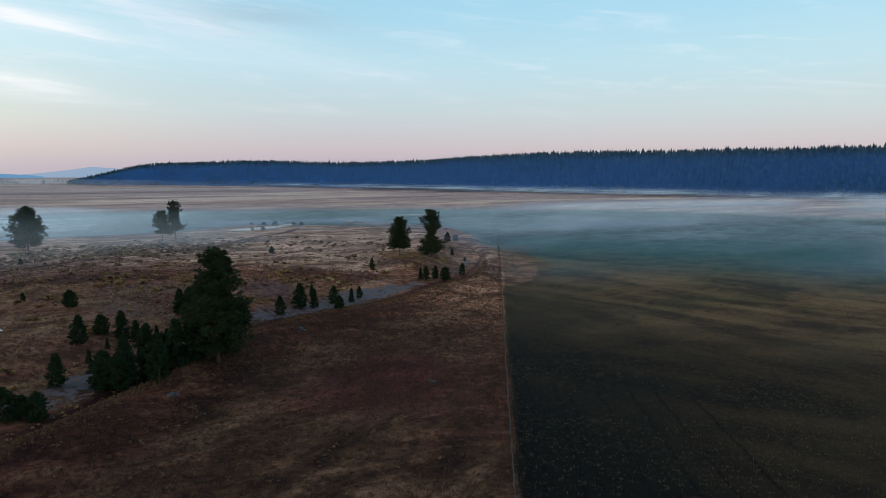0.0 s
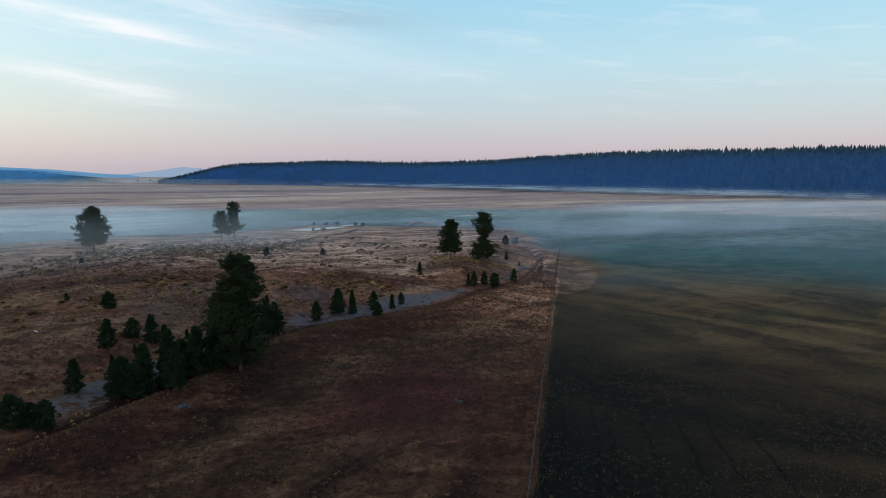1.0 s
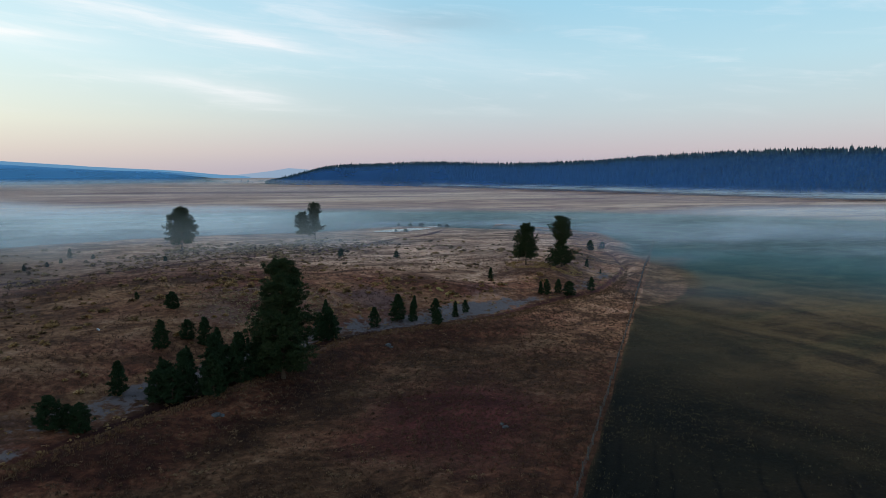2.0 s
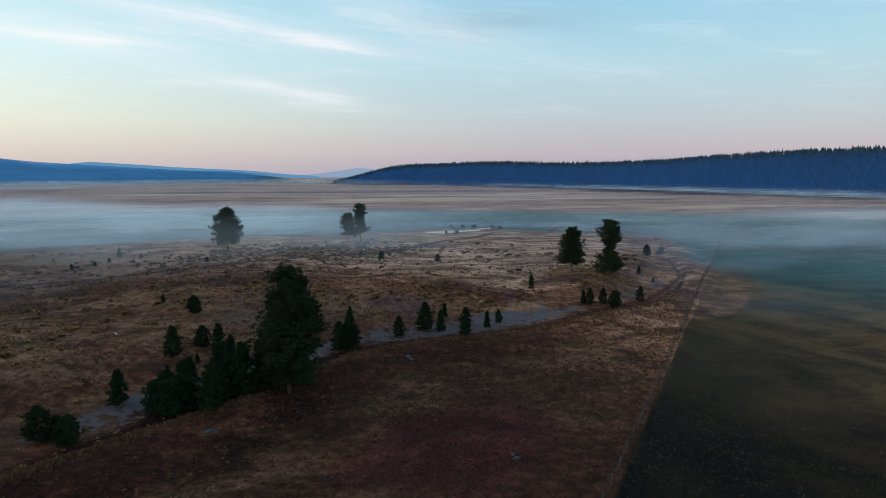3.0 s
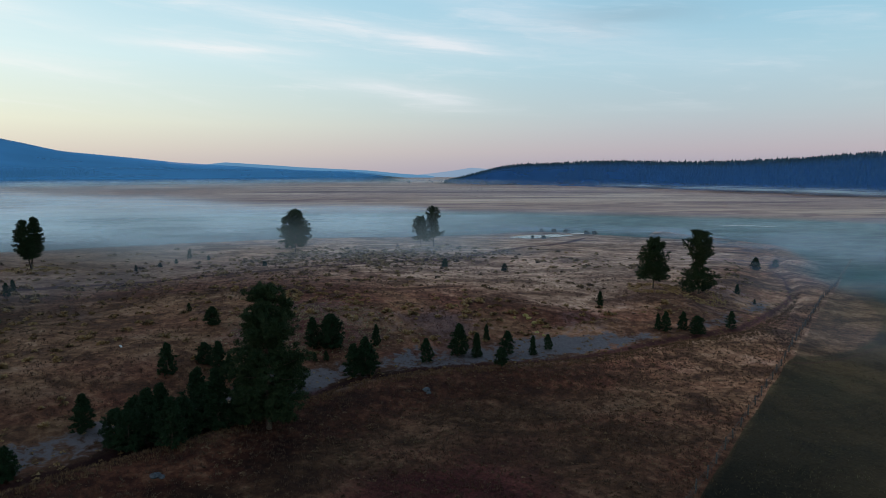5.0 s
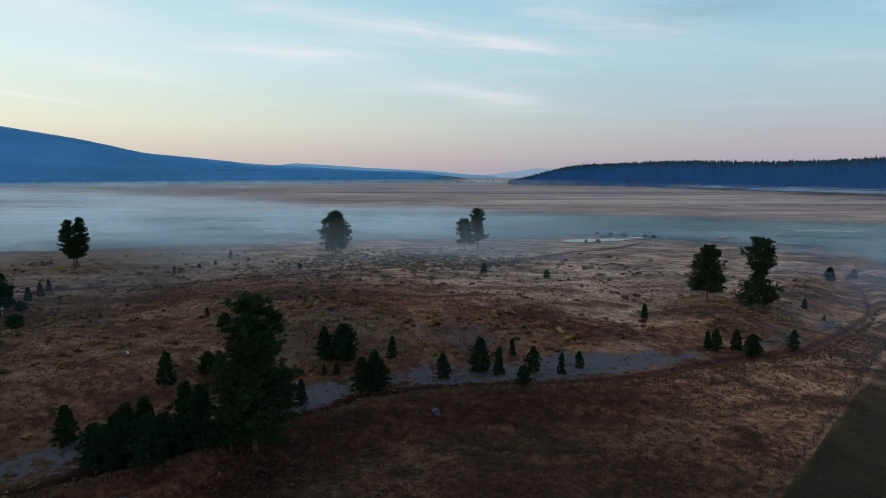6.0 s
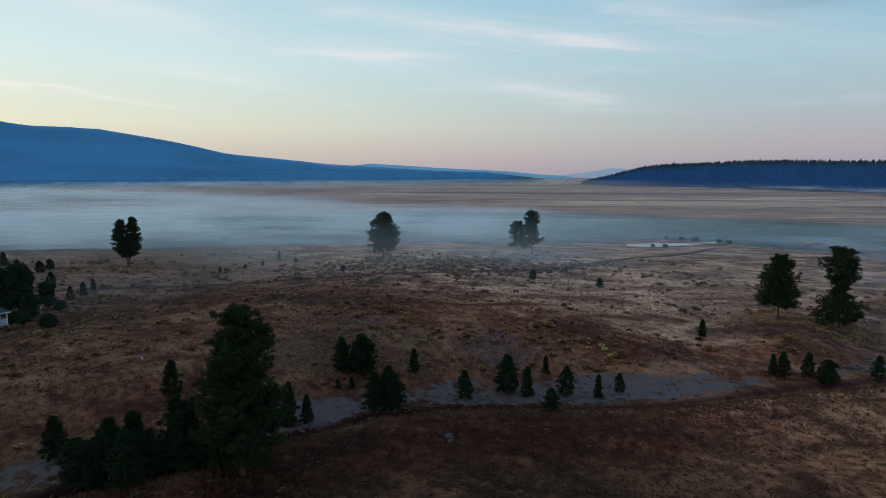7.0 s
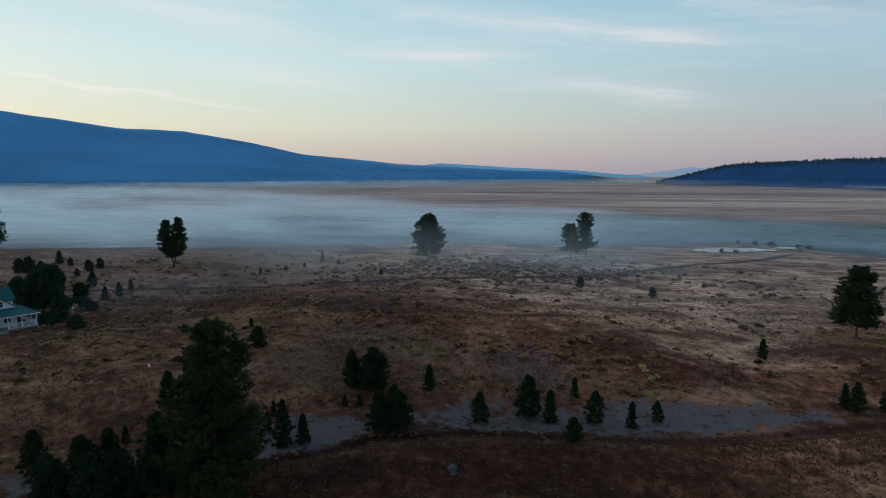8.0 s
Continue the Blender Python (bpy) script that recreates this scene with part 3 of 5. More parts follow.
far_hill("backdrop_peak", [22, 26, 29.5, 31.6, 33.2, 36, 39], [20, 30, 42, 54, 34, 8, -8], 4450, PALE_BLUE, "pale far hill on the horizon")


# ---- trees ----
def tube(path, radii, sides, verts, faces):
    """Appends a tapering tube along the path."""
    base = len(verts)
    path = [Vector(p) for p in path]
    for i, (p, r) in enumerate(zip(path, radii)):
        way = (path[min(i + 1, len(path) - 1)] - path[max(i - 1, 0)]).normalized()
        side = way.cross(Vector((0.31, 0.17, 0.93))).normalized()
        other = way.cross(side)
        for k in range(sides):
            a = math.tau * k / sides
            verts.append(tuple(p + side * (math.cos(a) * r) + other * (math.sin(a) * r)))
    for i in range(len(path) - 1):
        for k in range(sides):
            a, b = base + i * sides + k, base + i * sides + (k + 1) % sides
            faces.append((a, b, b + sides, a + sides))


def tufts(rng, centres, out, count, length, breadth, rise, puff=0.0):
    """Sprays of needles: thin triangles that fan out from each centre."""
    c = np.repeat(np.asarray(centres), count, 0)
    c = c + rng.normal(size=c.shape) * puff * np.array([1, 1, 0.6])
    o = np.repeat(np.asarray(out), count, 0)
    d = rng.normal(size=c.shape) * 0.75 + o * 0.7 + np.array([0, 0, rise])
    d /= np.linalg.norm(d, axis=1)[:, None]
    side = np.cross(d, rng.normal(size=c.shape))
    side /= np.linalg.norm(side, axis=1)[:, None] + 1e-9
    size = length * rng.uniform(0.6, 1.25, len(c))[:, None]
    wide = breadth * rng.uniform(0.6, 1.3, len(c))[:, None]
    root = c - d * size * 0.25
    v = np.stack([root + side * wide * 0.5, root - side * wide * 0.5, c + d * size + side * wide * 0.4, c + d * size - side * wide * 0.4], 1).reshape(-1, 3)
    f = np.arange(len(v)).reshape(-1, 4)[:, [0, 1, 3, 2]]
    return v, f


def pine_meshes(h, wide, clear, shape, seed, limbs, per_metre, needle, mat=None, stems=((0.0, 0.0, 1.0),), girth=0.016, flare=0.5, gaps=0.0):
    """A pine's trunk with limbs, and its crown of needle tufts. shape: half width by height, from the lowest limb to the tip."""
    rng = np.random.RandomState(seed)
    wood_v, wood_f, centres, outs = [], [], [], []
    for sx, sy, share in stems:
        hh = h * share
        lean = rng.uniform(-0.02, 0.02, 2)
        axis = lambda k: (sx * (0.05 + 0.95 * min(1, max(0, k - 0.1) * 2.8)) + lean[0] * hh * k, sy * (0.05 + 0.95 * min(1, max(0, k - 0.1) * 2.8)) + lean[1] * hh * k, hh * k)
        ks = [0, 0.02, 0.07, 0.2, 0.4, 0.6, 0.8, 0.97]
        tube([(axis(k)[0], axis(k)[1], axis(k)[2] - (0.25 if k == 0 else 0)) for k in ks], [girth * hh * (1 - 0.93 * k) * (1.5 if k == 0 else 1.15 if k == 0.02 else 1) for k in ks], 9, wood_v, wood_f)
        count = max(6, int(limbs * share))
        for i in range(count):
            u = (i + rng.uniform(0, 1)) / count
            k = clear + (0.99 - clear) * u
            reach = wide / 2 * float(np.interp(u, np.linspace(0, 1, len(shape)), shape)) * rng.uniform(0.76, 1.1)
            if rng.rand() < gaps:
                reach *= 0.45
            if len(stems) > 1:
                reach *= 0.8
            turn = i * 2.399 + rng.uniform(-0.6, 0.6)
            lift = -0.12 + 0.55 * u + rng.uniform(-0.15, 0.15)
            p0 = Vector(axis(k))
            flat_way = Vector((math.cos(turn), math.sin(turn), 0))
            p1 = p0 + flat_way * reach * 0.55 + Vector((0, 0, reach * 0.55 * lift))
            p2 = p0 + flat_way * reach + Vector((0, 0, reach * (lift + 0.12)))
            thick = max(0.012, 0.012 * reach + 0.006 * hh * (1 - k) * 0.3)
            tube([p0, p1, p2], [thick, thick * 0.65, thick * 0.2], 4, wood_v, wood_f)
            # each limb carries rounded sprays, side by side towards its end
            n = max(2, int(reach * 1.6 + 1))
            for j in range(n):
                q = 0.26 + 0.74 * (j + rng.uniform(0.2, 1)) / n
                at = p0.lerp(p1, q / 0.55) if q < 0.55 else p1.lerp(p2, (q - 0.55) / 0.45)
                at = np.array(at) + np.array([-flat_way.y, flat_way.x, 0]) * rng.uniform(-1, 1) * 0.36 * reach * q
                size = flare * (0.32 + 0.26 * reach) * rng.uniform(0.7, 1.2)
                for _ in range(int(per_metre)):
                    d = rng.normal(size=3)
                    d = d / np.linalg.norm(d) * rng.uniform(0.25, 1.0) ** 0.4
                    centres.append(at + d * size * np.array([0.85, 0.85, 0.75]) + np.array([0, 0, size * 0.25]))
                    outs.append(d * 0.9 + np.array([0, 0, 0.2]))
        for _ in range(6):
            centres.append(np.array(axis(0.985)) + rng.normal(size=3) * 0.08 * hh / 10)
            outs.append(np.array([0, 0, 1.0]))
    v, f = tufts(rng, centres, outs, 32 if h > 6 else 17, needle * 0.60, needle * (0.14 if h > 6 else 0.2), 0.3, flare * 0.22)
    return mesh_of("trunk", wood_v, wood_f, BARK, True), mesh_of("crown", v, f, mat or NEEDLES)


def plant(name, meshes, x, y, label, category, group="", turn=0.0, scale=1.0, sink=0.0, wide=1.0):
    ob = thing(name, pose(x, y, ground_at(x, y) - sink, 0, 0, turn) @ Matrix.Diagonal((scale * wide, scale * wide, scale, 1)), label, category, group)
    for part_name, me in zip(("trunk", "crown"), meshes):
        child(part_name, me, ob)
    return ob


BROAD = [0.7, 1.0, 1.0, 0.9, 0.82, 0.7, 0.55, 0.25]
CONE = [0.85, 1.0, 0.9, 0.78, 0.62, 0.46, 0.28, 0.08]

plant("pine_tree", pine_meshes(16.5, 9.7, 0.09, [0.6, 0.85, 1.0, 0.95, 0.86, 0.77, 0.69, 0.61, 0.52, 0.4, 0.16], 3, 110, 6, 0.38, flare=0.66, gaps=0.14), -34.9, 91.1, "tall dark ponderosa pine standing on the ditch bank", "tree", "old pines on the terrace")
plant("pine_tree", pine_meshes(10.8, 8.0, 0.17, [0.8, 1.0, 0.8, 0.74, 0.68, 0.58, 0.42, 0.16], 5, 66, 6, 0.36, flare=0.72, gaps=0.1), -17.0, 183.0, "rounded dark pine with a bare lower trunk", "tree", "old pines on the terrace", 40)
plant("pine_tree", pine_meshes(13.0, 8.6, 0.06, [0.8, 1.0, 0.9, 0.52, 0.27, 0.48, 0.72, 0.70, 0.55, 0.24], 8, 70, 6, 0.36, flare=0.72, gaps=0.1), -7.6, 183.2, "dark pine with a waist and a full low skirt", "tree", "old pines on the terrace", 100)
plant("pine_tree", pine_meshes(10.0, 8.0, 0.28, [0.9, 1.0, 0.6, 0.72, 0.6, 0.45, 0.25], 11, 44, 5, 0.42, flare=0.6, gaps=0.25), -102.6, 214.4, "slender misty pine with open branches", "tree", "old pines on the terrace", 10)
plant("pine_tree", pine_meshes(12.9, 7.2, 0.24, [0.9, 1.0, 0.62, 0.52, 0.64, 0.62, 0.55, 0.3], 12, 60, 5, 0.42, flare=0.6, gaps=0.2), -99.2, 217.0, "misty pine standing close beside a smaller one", "tree", "old pines on the terrace", 70)
plant("pine_tree", pine_meshes(13.1, 10.0, 0.18, [0.75, 0.95, 1.0, 0.92, 0.80, 0.64, 0.46, 0.18], 14, 84, 5, 0.4, flare=0.68, gaps=0.10), -126.2, 180.3, "broad full pine rising out of the mist", "tree", "old pines on the terrace", 20)
plant("pine_tree", pine_meshes(12.9, 5.6, 0.22, [0.55, 0.95, 1.0, 0.86, 0.76, 0.6, 0.25], 16, 84, 6, 0.36, stems=((-2.2, 0.2, 0.97), (2.2, -0.2, 1.0)), flare=0.55, gaps=0.05), -155.8, 117.8, "forked pine with two rounded tops in yellow grass", "tree", "old pines on the terrace", 130)
plant("pine_tree", pine_meshes(16.0, 11.0, 0.14, BROAD, 18, 80, 4, 0.5, flare=0.65), -224.0, 78.6, "broad pine in the mist at the rim of the terrace", "tree", "old pines on the terrace", 20)

# young pines: a few shapes, each planted many times
YOUNG_SHAPES = [
    (pine_meshes(4.0, 2.5, 0.05, CONE, 21, 60, 4.4, 0.26, YOUNG, girth=0.018, flare=0.35), "dense cone-shaped young pine"),
    (pine_meshes(4.0, 2.3, 0.10, [0.7, 1.0, 1.0, 0.85, 0.6, 0.3, 0.1], 22, 55, 4.4, 0.26, YOUNG, girth=0.018, flare=0.35), "full rounded young pine"),
    (pine_meshes(4.0, 2.0, 0.04, [0.9, 1.0, 0.8, 0.7, 0.45, 0.3, 0.06], 23, 56, 4.6, 0.25, YOUNG, girth=0.018, flare=0.35), "slim pointed young pine"),
    (pine_meshes(4.0, 3.4, 0.05, [0.9, 1.0, 0.95, 0.85, 0.7, 0.45, 0.15], 24, 70, 4.2, 0.28, YOUNG, girth=0.02, flare=0.4), "bushy dark young pine"),
]
# x, y, height, shape
DITCH_PINES = [
    (-56.8, 92.5, 4.5, 0), (-56.6, 98.1, 3.1, 3), (-53.1, 98.0, 4.6, 0), (-51.0, 98.0, 3.6, 0), (-53.0, 93.4, 1.6, 2), (-51.9, 86.8, 2.0, 2),
    (-51.2, 78.4, 4.4, 0), (-50.6, 68.0, 3.8, 3), (-49.1, 69.1, 2.7, 3), (-47.3, 69.0, 3.2, 3),
]
CLUMP_PINES = [
    (-45.6, 79.2, 4.0, 3), (-43.6, 79.4, 4.4, 3), (-43.8, 81.6, 6.0, 0), (-45.4, 84.2, 5.4, 0), (-44.1, 88.2, 6.3, 0), (-39.2, 81.7, 5.4, 1), (-41.4, 84.4, 5.0, 3), (-39.4, 87.7, 7.0, 0),
    (-42.0, 88.0, 5.0, 3), (-38.2, 90.4, 5.0, 3), (-47.4, 82.4, 4.0, 3), (-40.2, 93.0, 6.4, 0), (-42.5, 102.9, 3.3, 2), (-42.9, 100.8, 5.2, 2), (-47.3, 100.8, 2.2, 2), (-49.8, 102.5, 1.9, 2),
]
SILT_PINES = [
    (-50.8, 113.8, 4.8, 0), (-48.6, 115.6, 5.4, 3), (-50.0, 116.4, 4.4, 3), (-44.5, 121.6, 3.4, 2), (-40.2, 111.2, 4.8, 0), (-38.9, 112.6, 5.5, 0), (-39.6, 113.6, 4.2, 3), (-47.5, 110.8, 1.5, 1), (-46.8, 112.5, 1.6, 1),
    (-34.6, 121.9, 3.9, 1), (-32.2, 127.5, 5.2, 0), (-29.4, 128.4, 3.9, 2), (-31.5, 135.1, 2.7, 2), (-26.1, 132.5, 3.9, 1), (-23.6, 125.9, 2.7, 3), (-22.8, 135.1, 3.1, 2), (-21.6, 138.3, 2.7, 1),
]
BEND_PINES = [
    (-22.6, 165.4, 2.9, 0), (-9.3, 158.6, 2.9, 2), (-7.9, 158.5, 3.6, 1), (-5.7, 161.8, 3.4, 0), (-3.1, 161.4, 3.3, 3), (1.3, 168.4, 3.4, 1), (-1.9, 195.0, 2.3, 0), (-4.6, 242.6, 3.5, 3), (-1.5, 262.0, 2.4, 3), (2.0, 192.2, 1.2, 0),
]
OPEN_PINES = [
    (-67.5, 107.4, 3.0, 3), (-78.0, 110.3, 1.6, 1), (-72.1, 183.2, 2.3, 3), (-56.2, 187.3, 2.0, 3), (-144.9, 155.9, 2.9, 2), (-137.9, 157.3, 1.3, 3), (-138.6, 147.4, 1.3, 3), (-134.7, 133.4, 1.7, 1), (-110.0, 154.4, 1.4, 3), (-136.1, 141.0, 1.2, 3),
]
YARD_PINES = [
    (-118.2, 95.5, 2.9, 0), (-121.0, 98.5, 2.9, 1), (-134.2, 95.5, 3.6, 1), (-125.5, 101.5, 2.6, 2), (-180.7, 93.9, 3.8, 0), (-169.4, 84.2, 3.7, 3), (-167.9, 86.1, 4.0, 3), (-168.3, 88.6, 2.6, 3), (-175.0, 96.0, 2.2, 3),
    (-160.4, 98.4, 2.9, 3), (-165.3, 101.6, 2.7, 3), (-155.1, 95.1, 1.8, 3),
]
rng = random.Random(7)
for rows, where, group in (
    (DITCH_PINES, "above the dry ditch", "young pines along the ditch"), (CLUMP_PINES, "in the thicket beside the tall pine", "thicket below the tall pine"), (SILT_PINES, "on the pale silt", "young pines along the ditch"),
    (BEND_PINES, "at the bend of the ditch", "young pines at the bend"), (OPEN_PINES, "in open dry grass", "young pines on the terrace"), (YARD_PINES, "near the farmhouse", "young pines near the house"),
):
    for x, y, h, k in rows:
        m = pose(x, y, ground_at(x, y) - 0.05, 0, 0, rng.uniform(0, 360)) @ Matrix.Diagonal((h / 4 * rng.uniform(0.92, 1.1), h / 4 * rng.uniform(0.92, 1.1), h / 4, 1))
        meshes, look_words = YOUNG_SHAPES[k]
        ob = thing("young_pine", m, look_words + " " + where, "tree", group)
        for part_name, me in zip(("trunk", "crown"), meshes):
            child(part_name, me, ob)


def leafy_meshes(h, wide, seed, clumps, leaf):
    """A broadleaf tree or shrub: forked stems under a lumpy crown of leaves."""
    rng = np.random.RandomState(seed)
    wood_v, wood_f = [], []
    for k in range(5):
        a = k * 1.3
        tip = (math.cos(a) * wide * 0.28, math.sin(a) * wide * 0.28, h * 0.75)
        tube([(0, 0, -0.2), (tip[0] * 0.25, tip[1] * 0.25, h * 0.25), tip], [0.02 * h, 0.014 * h, 0.004 * h], 6, wood_v, wood_f)
    lobes = []
    for i in range(14):
        up = 0.16 + 0.72 * (i / 13) ** 0.85
        q = rng.uniform(0.12, 0.36) * (1.15 - 0.75 * up)
        a = i * 2.4 + rng.uniform(-0.5, 0.5)
        lobes.append((np.array([math.cos(a) * wide * q * 1.3, math.sin(a) * wide * q * 1.3, h * up]), wide * rng.uniform(0.14, 0.24)))
    centres, outs = [], []
    for i in range(clumps):
        c, r = lobes[i % len(lobes)]
        d = rng.normal(size=3)
        d /= np.linalg.norm(d)
        p = c + d * r * rng.uniform(0.4, 1.08) * np.array([1, 1, 1.15])
        if p[2] > 0.04 * h:
            centres.append(p)
            outs.append(d)
    v, f = tufts(rng, centres, outs, 22, leaf * 0.8, leaf * 0.6, 0.1, leaf * 0.8)
    return mesh_of("trunk", wood_v, wood_f, BARK, True), mesh_of("crown", v, f, LEAVES)


plant("willow_tree", leafy_meshes(9.6, 5.4, 31, 1300, 0.26), -108.8, 86.0, "large dense green willow beside the farmhouse", "tree", "yard trees")
plant("willow_tree", leafy_meshes(8.6, 5.4, 32, 1000, 0.27), -113.5, 84.6, "dense green willow behind the farmhouse", "tree", "yard trees", 80)
plant("yard_tree", leafy_meshes(5.2, 4.2, 33, 420, 0.32), -124.2, 81.9, "round dark yard tree behind the farmhouse", "tree", "yard trees")
plant("yard_tree", leafy_meshes(5.0, 2.8, 34, 260, 0.3), -115.5, 91.0, "narrow light green yard tree", "tree", "yard trees")
plant("yard_shrub", leafy_meshes(1.5, 1.9, 35, 130, 0.2), -111.4, 92.3, "small round dark yard shrub", "shrub", "yard shrubs")
plant("yard_shrub", leafy_meshes(1.9, 3.0, 36, 260, 0.22), -101.4, 88.2, "wide dark shrub beside the porch", "shrub", "yard shrubs")
plant("yard_shrub", leafy_meshes(1.8, 3.0, 37, 200, 0.26), -106.2, 84.6, "low dark shrub beside the porch", "shrub", "yard shrubs")
for k, (x, y, h, wd) in enumerate([(-94.7, 283.4, 1.5, 1.4), (-90.2, 284.8, 1.4, 3.2), (-106, 316.0, 1.6, 1.8), (-100.4, 318.0, 1.6, 2.6), (-95.0, 320.0, 1.6, 3.6), (-86.0, 322, 1.5, 3.6), (-82, 322, 1.5, 3.0)]):
    plant("pond_willow", leafy_meshes(h * 0.85, wd * 0.9, 90 + k, 90, 0.18), x, y, "low dark willow bush beside the pond", "shrub", "bushes round the pond")


# ---- far forests ----
def far_trees(points, heights, seed, rings=3, sides=5):
    """Conifers for the far slopes: a tapered stem under ragged tiers of boughs."""
    rng = np.random.RandomState(seed)
    verts, faces = [], []
    for (x, y, z), h in zip(points, heights):
        r = h * rng.uniform(0.17, 0.30)
        turn = rng.uniform(0, 6)
        for k in range(rings):
            low, high = h * (0.08 + 0.27 * k), h * (0.52 + 0.24 * k)
            base = len(verts)
            for a in range(sides):
                q = r * (1 - 0.27 * k) * rng.uniform(0.65, 1.2)
                ang = turn + k + math.tau * a / sides
                verts.append((x + math.cos(ang) * q, y + math.sin(ang) * q, z + low + rng.uniform(-0.05, 0.05) * h))
            verts.append((x + rng.uniform(-0.02, 0.02) * h, y, z + min(high, h)))
            for a in range(sides):
                faces.append((base + a, base + (a + 1) % sides, base + sides))
        base = len(verts)
        for a in range(3):
            verts.append((x + math.cos(a * 2.1) * 0.3, y + math.sin(a * 2.1) * 0.3, z - 1))
        verts.append((x, y, z + h * 0.5))
        for a in range(3):
            faces.append((base + a, base + (a + 1) % 3, base + 3))
    return verts, faces


rs = np.random.RandomState(5)
COUNT = 170000
cx, cy = rs.uniform(-1300, 900, COUNT), rs.uniform(500, 2300, COUNT)
rh, rd = ridge_z(cx, cy)
keep = (rd > 3) & (rd < 335) & (rs.rand(COUNT) < np.where(rd < 215, 0.66, 0.3) * (0.75 + 0.5 * fbm(cx, cy, 60, 22, 2)))
cx, cy, rd = cx[keep], cy[keep], rd[keep]
cz = land_z(cx, cy)
tall = rs.uniform(11, 17.5, len(cx)) * np.where(rs.rand(len(cx)) < 0.06, 1.2, 1.0) * (0.75 + 0.25 * sstep(0, 40, rd))
stuff("ridge_forest", *far_trees(list(zip(cx, cy, cz)), tall, 6), HAZED_NEEDLES, "dense dark conifer forest covering the long low ridge", "forest")
bearing = np.radians(rs.uniform(41, 100, 9000))
front = np.interp(np.degrees(bearing), [40, 48, 60, 90, 150], [2300, 2150, 1980, 1850, 1750])
rr = front + 20 + rs.rand(9000) ** 1.5 * np.interp(np.degrees(bearing), [50, 62], [110, 900])
cx, cy = 20 - np.sin(bearing) * rr, 75 + np.cos(bearing) * rr
crest_b = np.radians(rs.uniform(58, 100, 3600))
crest_r = np.interp(np.degrees(crest_b), [40, 48, 60, 90, 150], [2300, 2150, 1980, 1850, 1750]) + rs.uniform(1000, 1270, 3600)
cx, cy = np.concatenate([cx, 20 - np.sin(crest_b) * crest_r]), np.concatenate([cy, 75 + np.cos(crest_b) * crest_r])
stuff("mountain_forest", *far_trees(list(zip(cx, cy, land_z(cx, cy))), rs.uniform(9, 16, 12600), 7, 2, 4), HAZED_NEEDLES, "hazy conifer forest on the lower mountain slopes", "forest")
bearing = np.radians(rs.uniform(31, 43, 90))
rr = rs.uniform(2000, 2700, 90)
cx, cy = 20 - np.sin(bearing) * rr, 75 + np.cos(bearing) * rr
stuff("valley_trees", *far_trees(list(zip(cx, cy, land_z(cx, cy))), rs.uniform(4, 12, 90), 8, 2, 4), HAZED_NEEDLES, "scattered far conifers at the mouth of the valley", "forest")


# ---- mist ----
def mist_density(x, y, level, up):
    s = line_side(CREEK, x, y)
    r = np.hypot(x - 15, y - 30)
    out_left = -valley_edge(x, y)
    out_north = y - 312
    past = np.where(s > 0, np.maximum(out_left, out_north), np.maximum(r - 198 - 30 * sstep(60, 220, x), out_left))
    first = (-10, -5, -12, -52, -60)[level]
    bank = sstep(first, 75 + 6 * level, past + 16 * fbm(x, y, 60, 201 + level, 3))
    bearing = np.degrees(np.arctan2(-(x - 15), y - 30))
    reach = np.interp(bearing, [-42, -26, -12, 0, 30, 50, 62, 80], [1000, 860, 640, 520, 500, 590, 860, 1500]) * (1 - up / 31)
    bank = bank * sstep(reach * np.interp(bearing, [34, 56], [1.08, 1.35]), reach * np.interp(bearing, [34, 56], [0.8, 0.5]), r + (20 + 0.12 * r) * fbm(x, y, 130, 211, 4))
    west = np.interp(bearing, [-50, -15, 5, 30, 50, 75], [0.42, 0.27, 0.28, 0.58, 0.92, 1.0])
    foot = -line_side(RIDGE_FOOT, x, y)
    veil = (0.25, 0.35, 0.4, 0.4, 0.35)[level] * sstep(750, 1400, r) * np.interp(bearing, [34, 48, 62], [0.0, 0.3, 1.0])
    veil = veil + 0.22 * sstep(1300, 1900, r) + 0.03 * sstep(480, 700, r)
    strip = 1.4 * np.exp(-((foot + 55) / 38) ** 2) * sstep(-520, -250, x)
    return np.clip(bank * west * (1.0 - 0.13 * level) + veil + strip * (1.0, 0.9, 0.45, 0.1, 0.0)[level], 0, 1)


mx, my = spread(-320, 330, 13, -2600, 1200, 1.05), spread(60, 460, 11, -60, 2600, 1.05)
MX, MY = (a.ravel() for a in np.meshgrid(mx, my, indexing="ij"))
for level, up in enumerate((1.6, 3.4, 5.4, 7.6, 10.2)):
    base = -floor_drop(np.hypot(MX, MY)) + up + 0.9 * fbm(MX, MY, 70, 230 + level, 3) + 3 * sstep(600, 1000, np.hypot(MX, MY)) + 0.12 * up * sstep(1000, 2500, np.hypot(MX, MY))
    dense = mist_density(MX, MY, level, up) * sstep(2600, 2000, np.hypot(MX, MY))
    cells = grid_faces(len(mx), len(my))
    cells = cells[dense[cells].max(1) > 0.004]
    used, back = np.unique(cells, return_inverse=True)
    me = mesh_of("mist", np.stack([MX, MY, base], 1)[used], back.reshape(cells.shape), MIST, True)
    set_attr(me, "wetness", dense[used])
    tagged(new("mist", me), "thin white ground mist lying over the low field", "mist", kind="stuff")


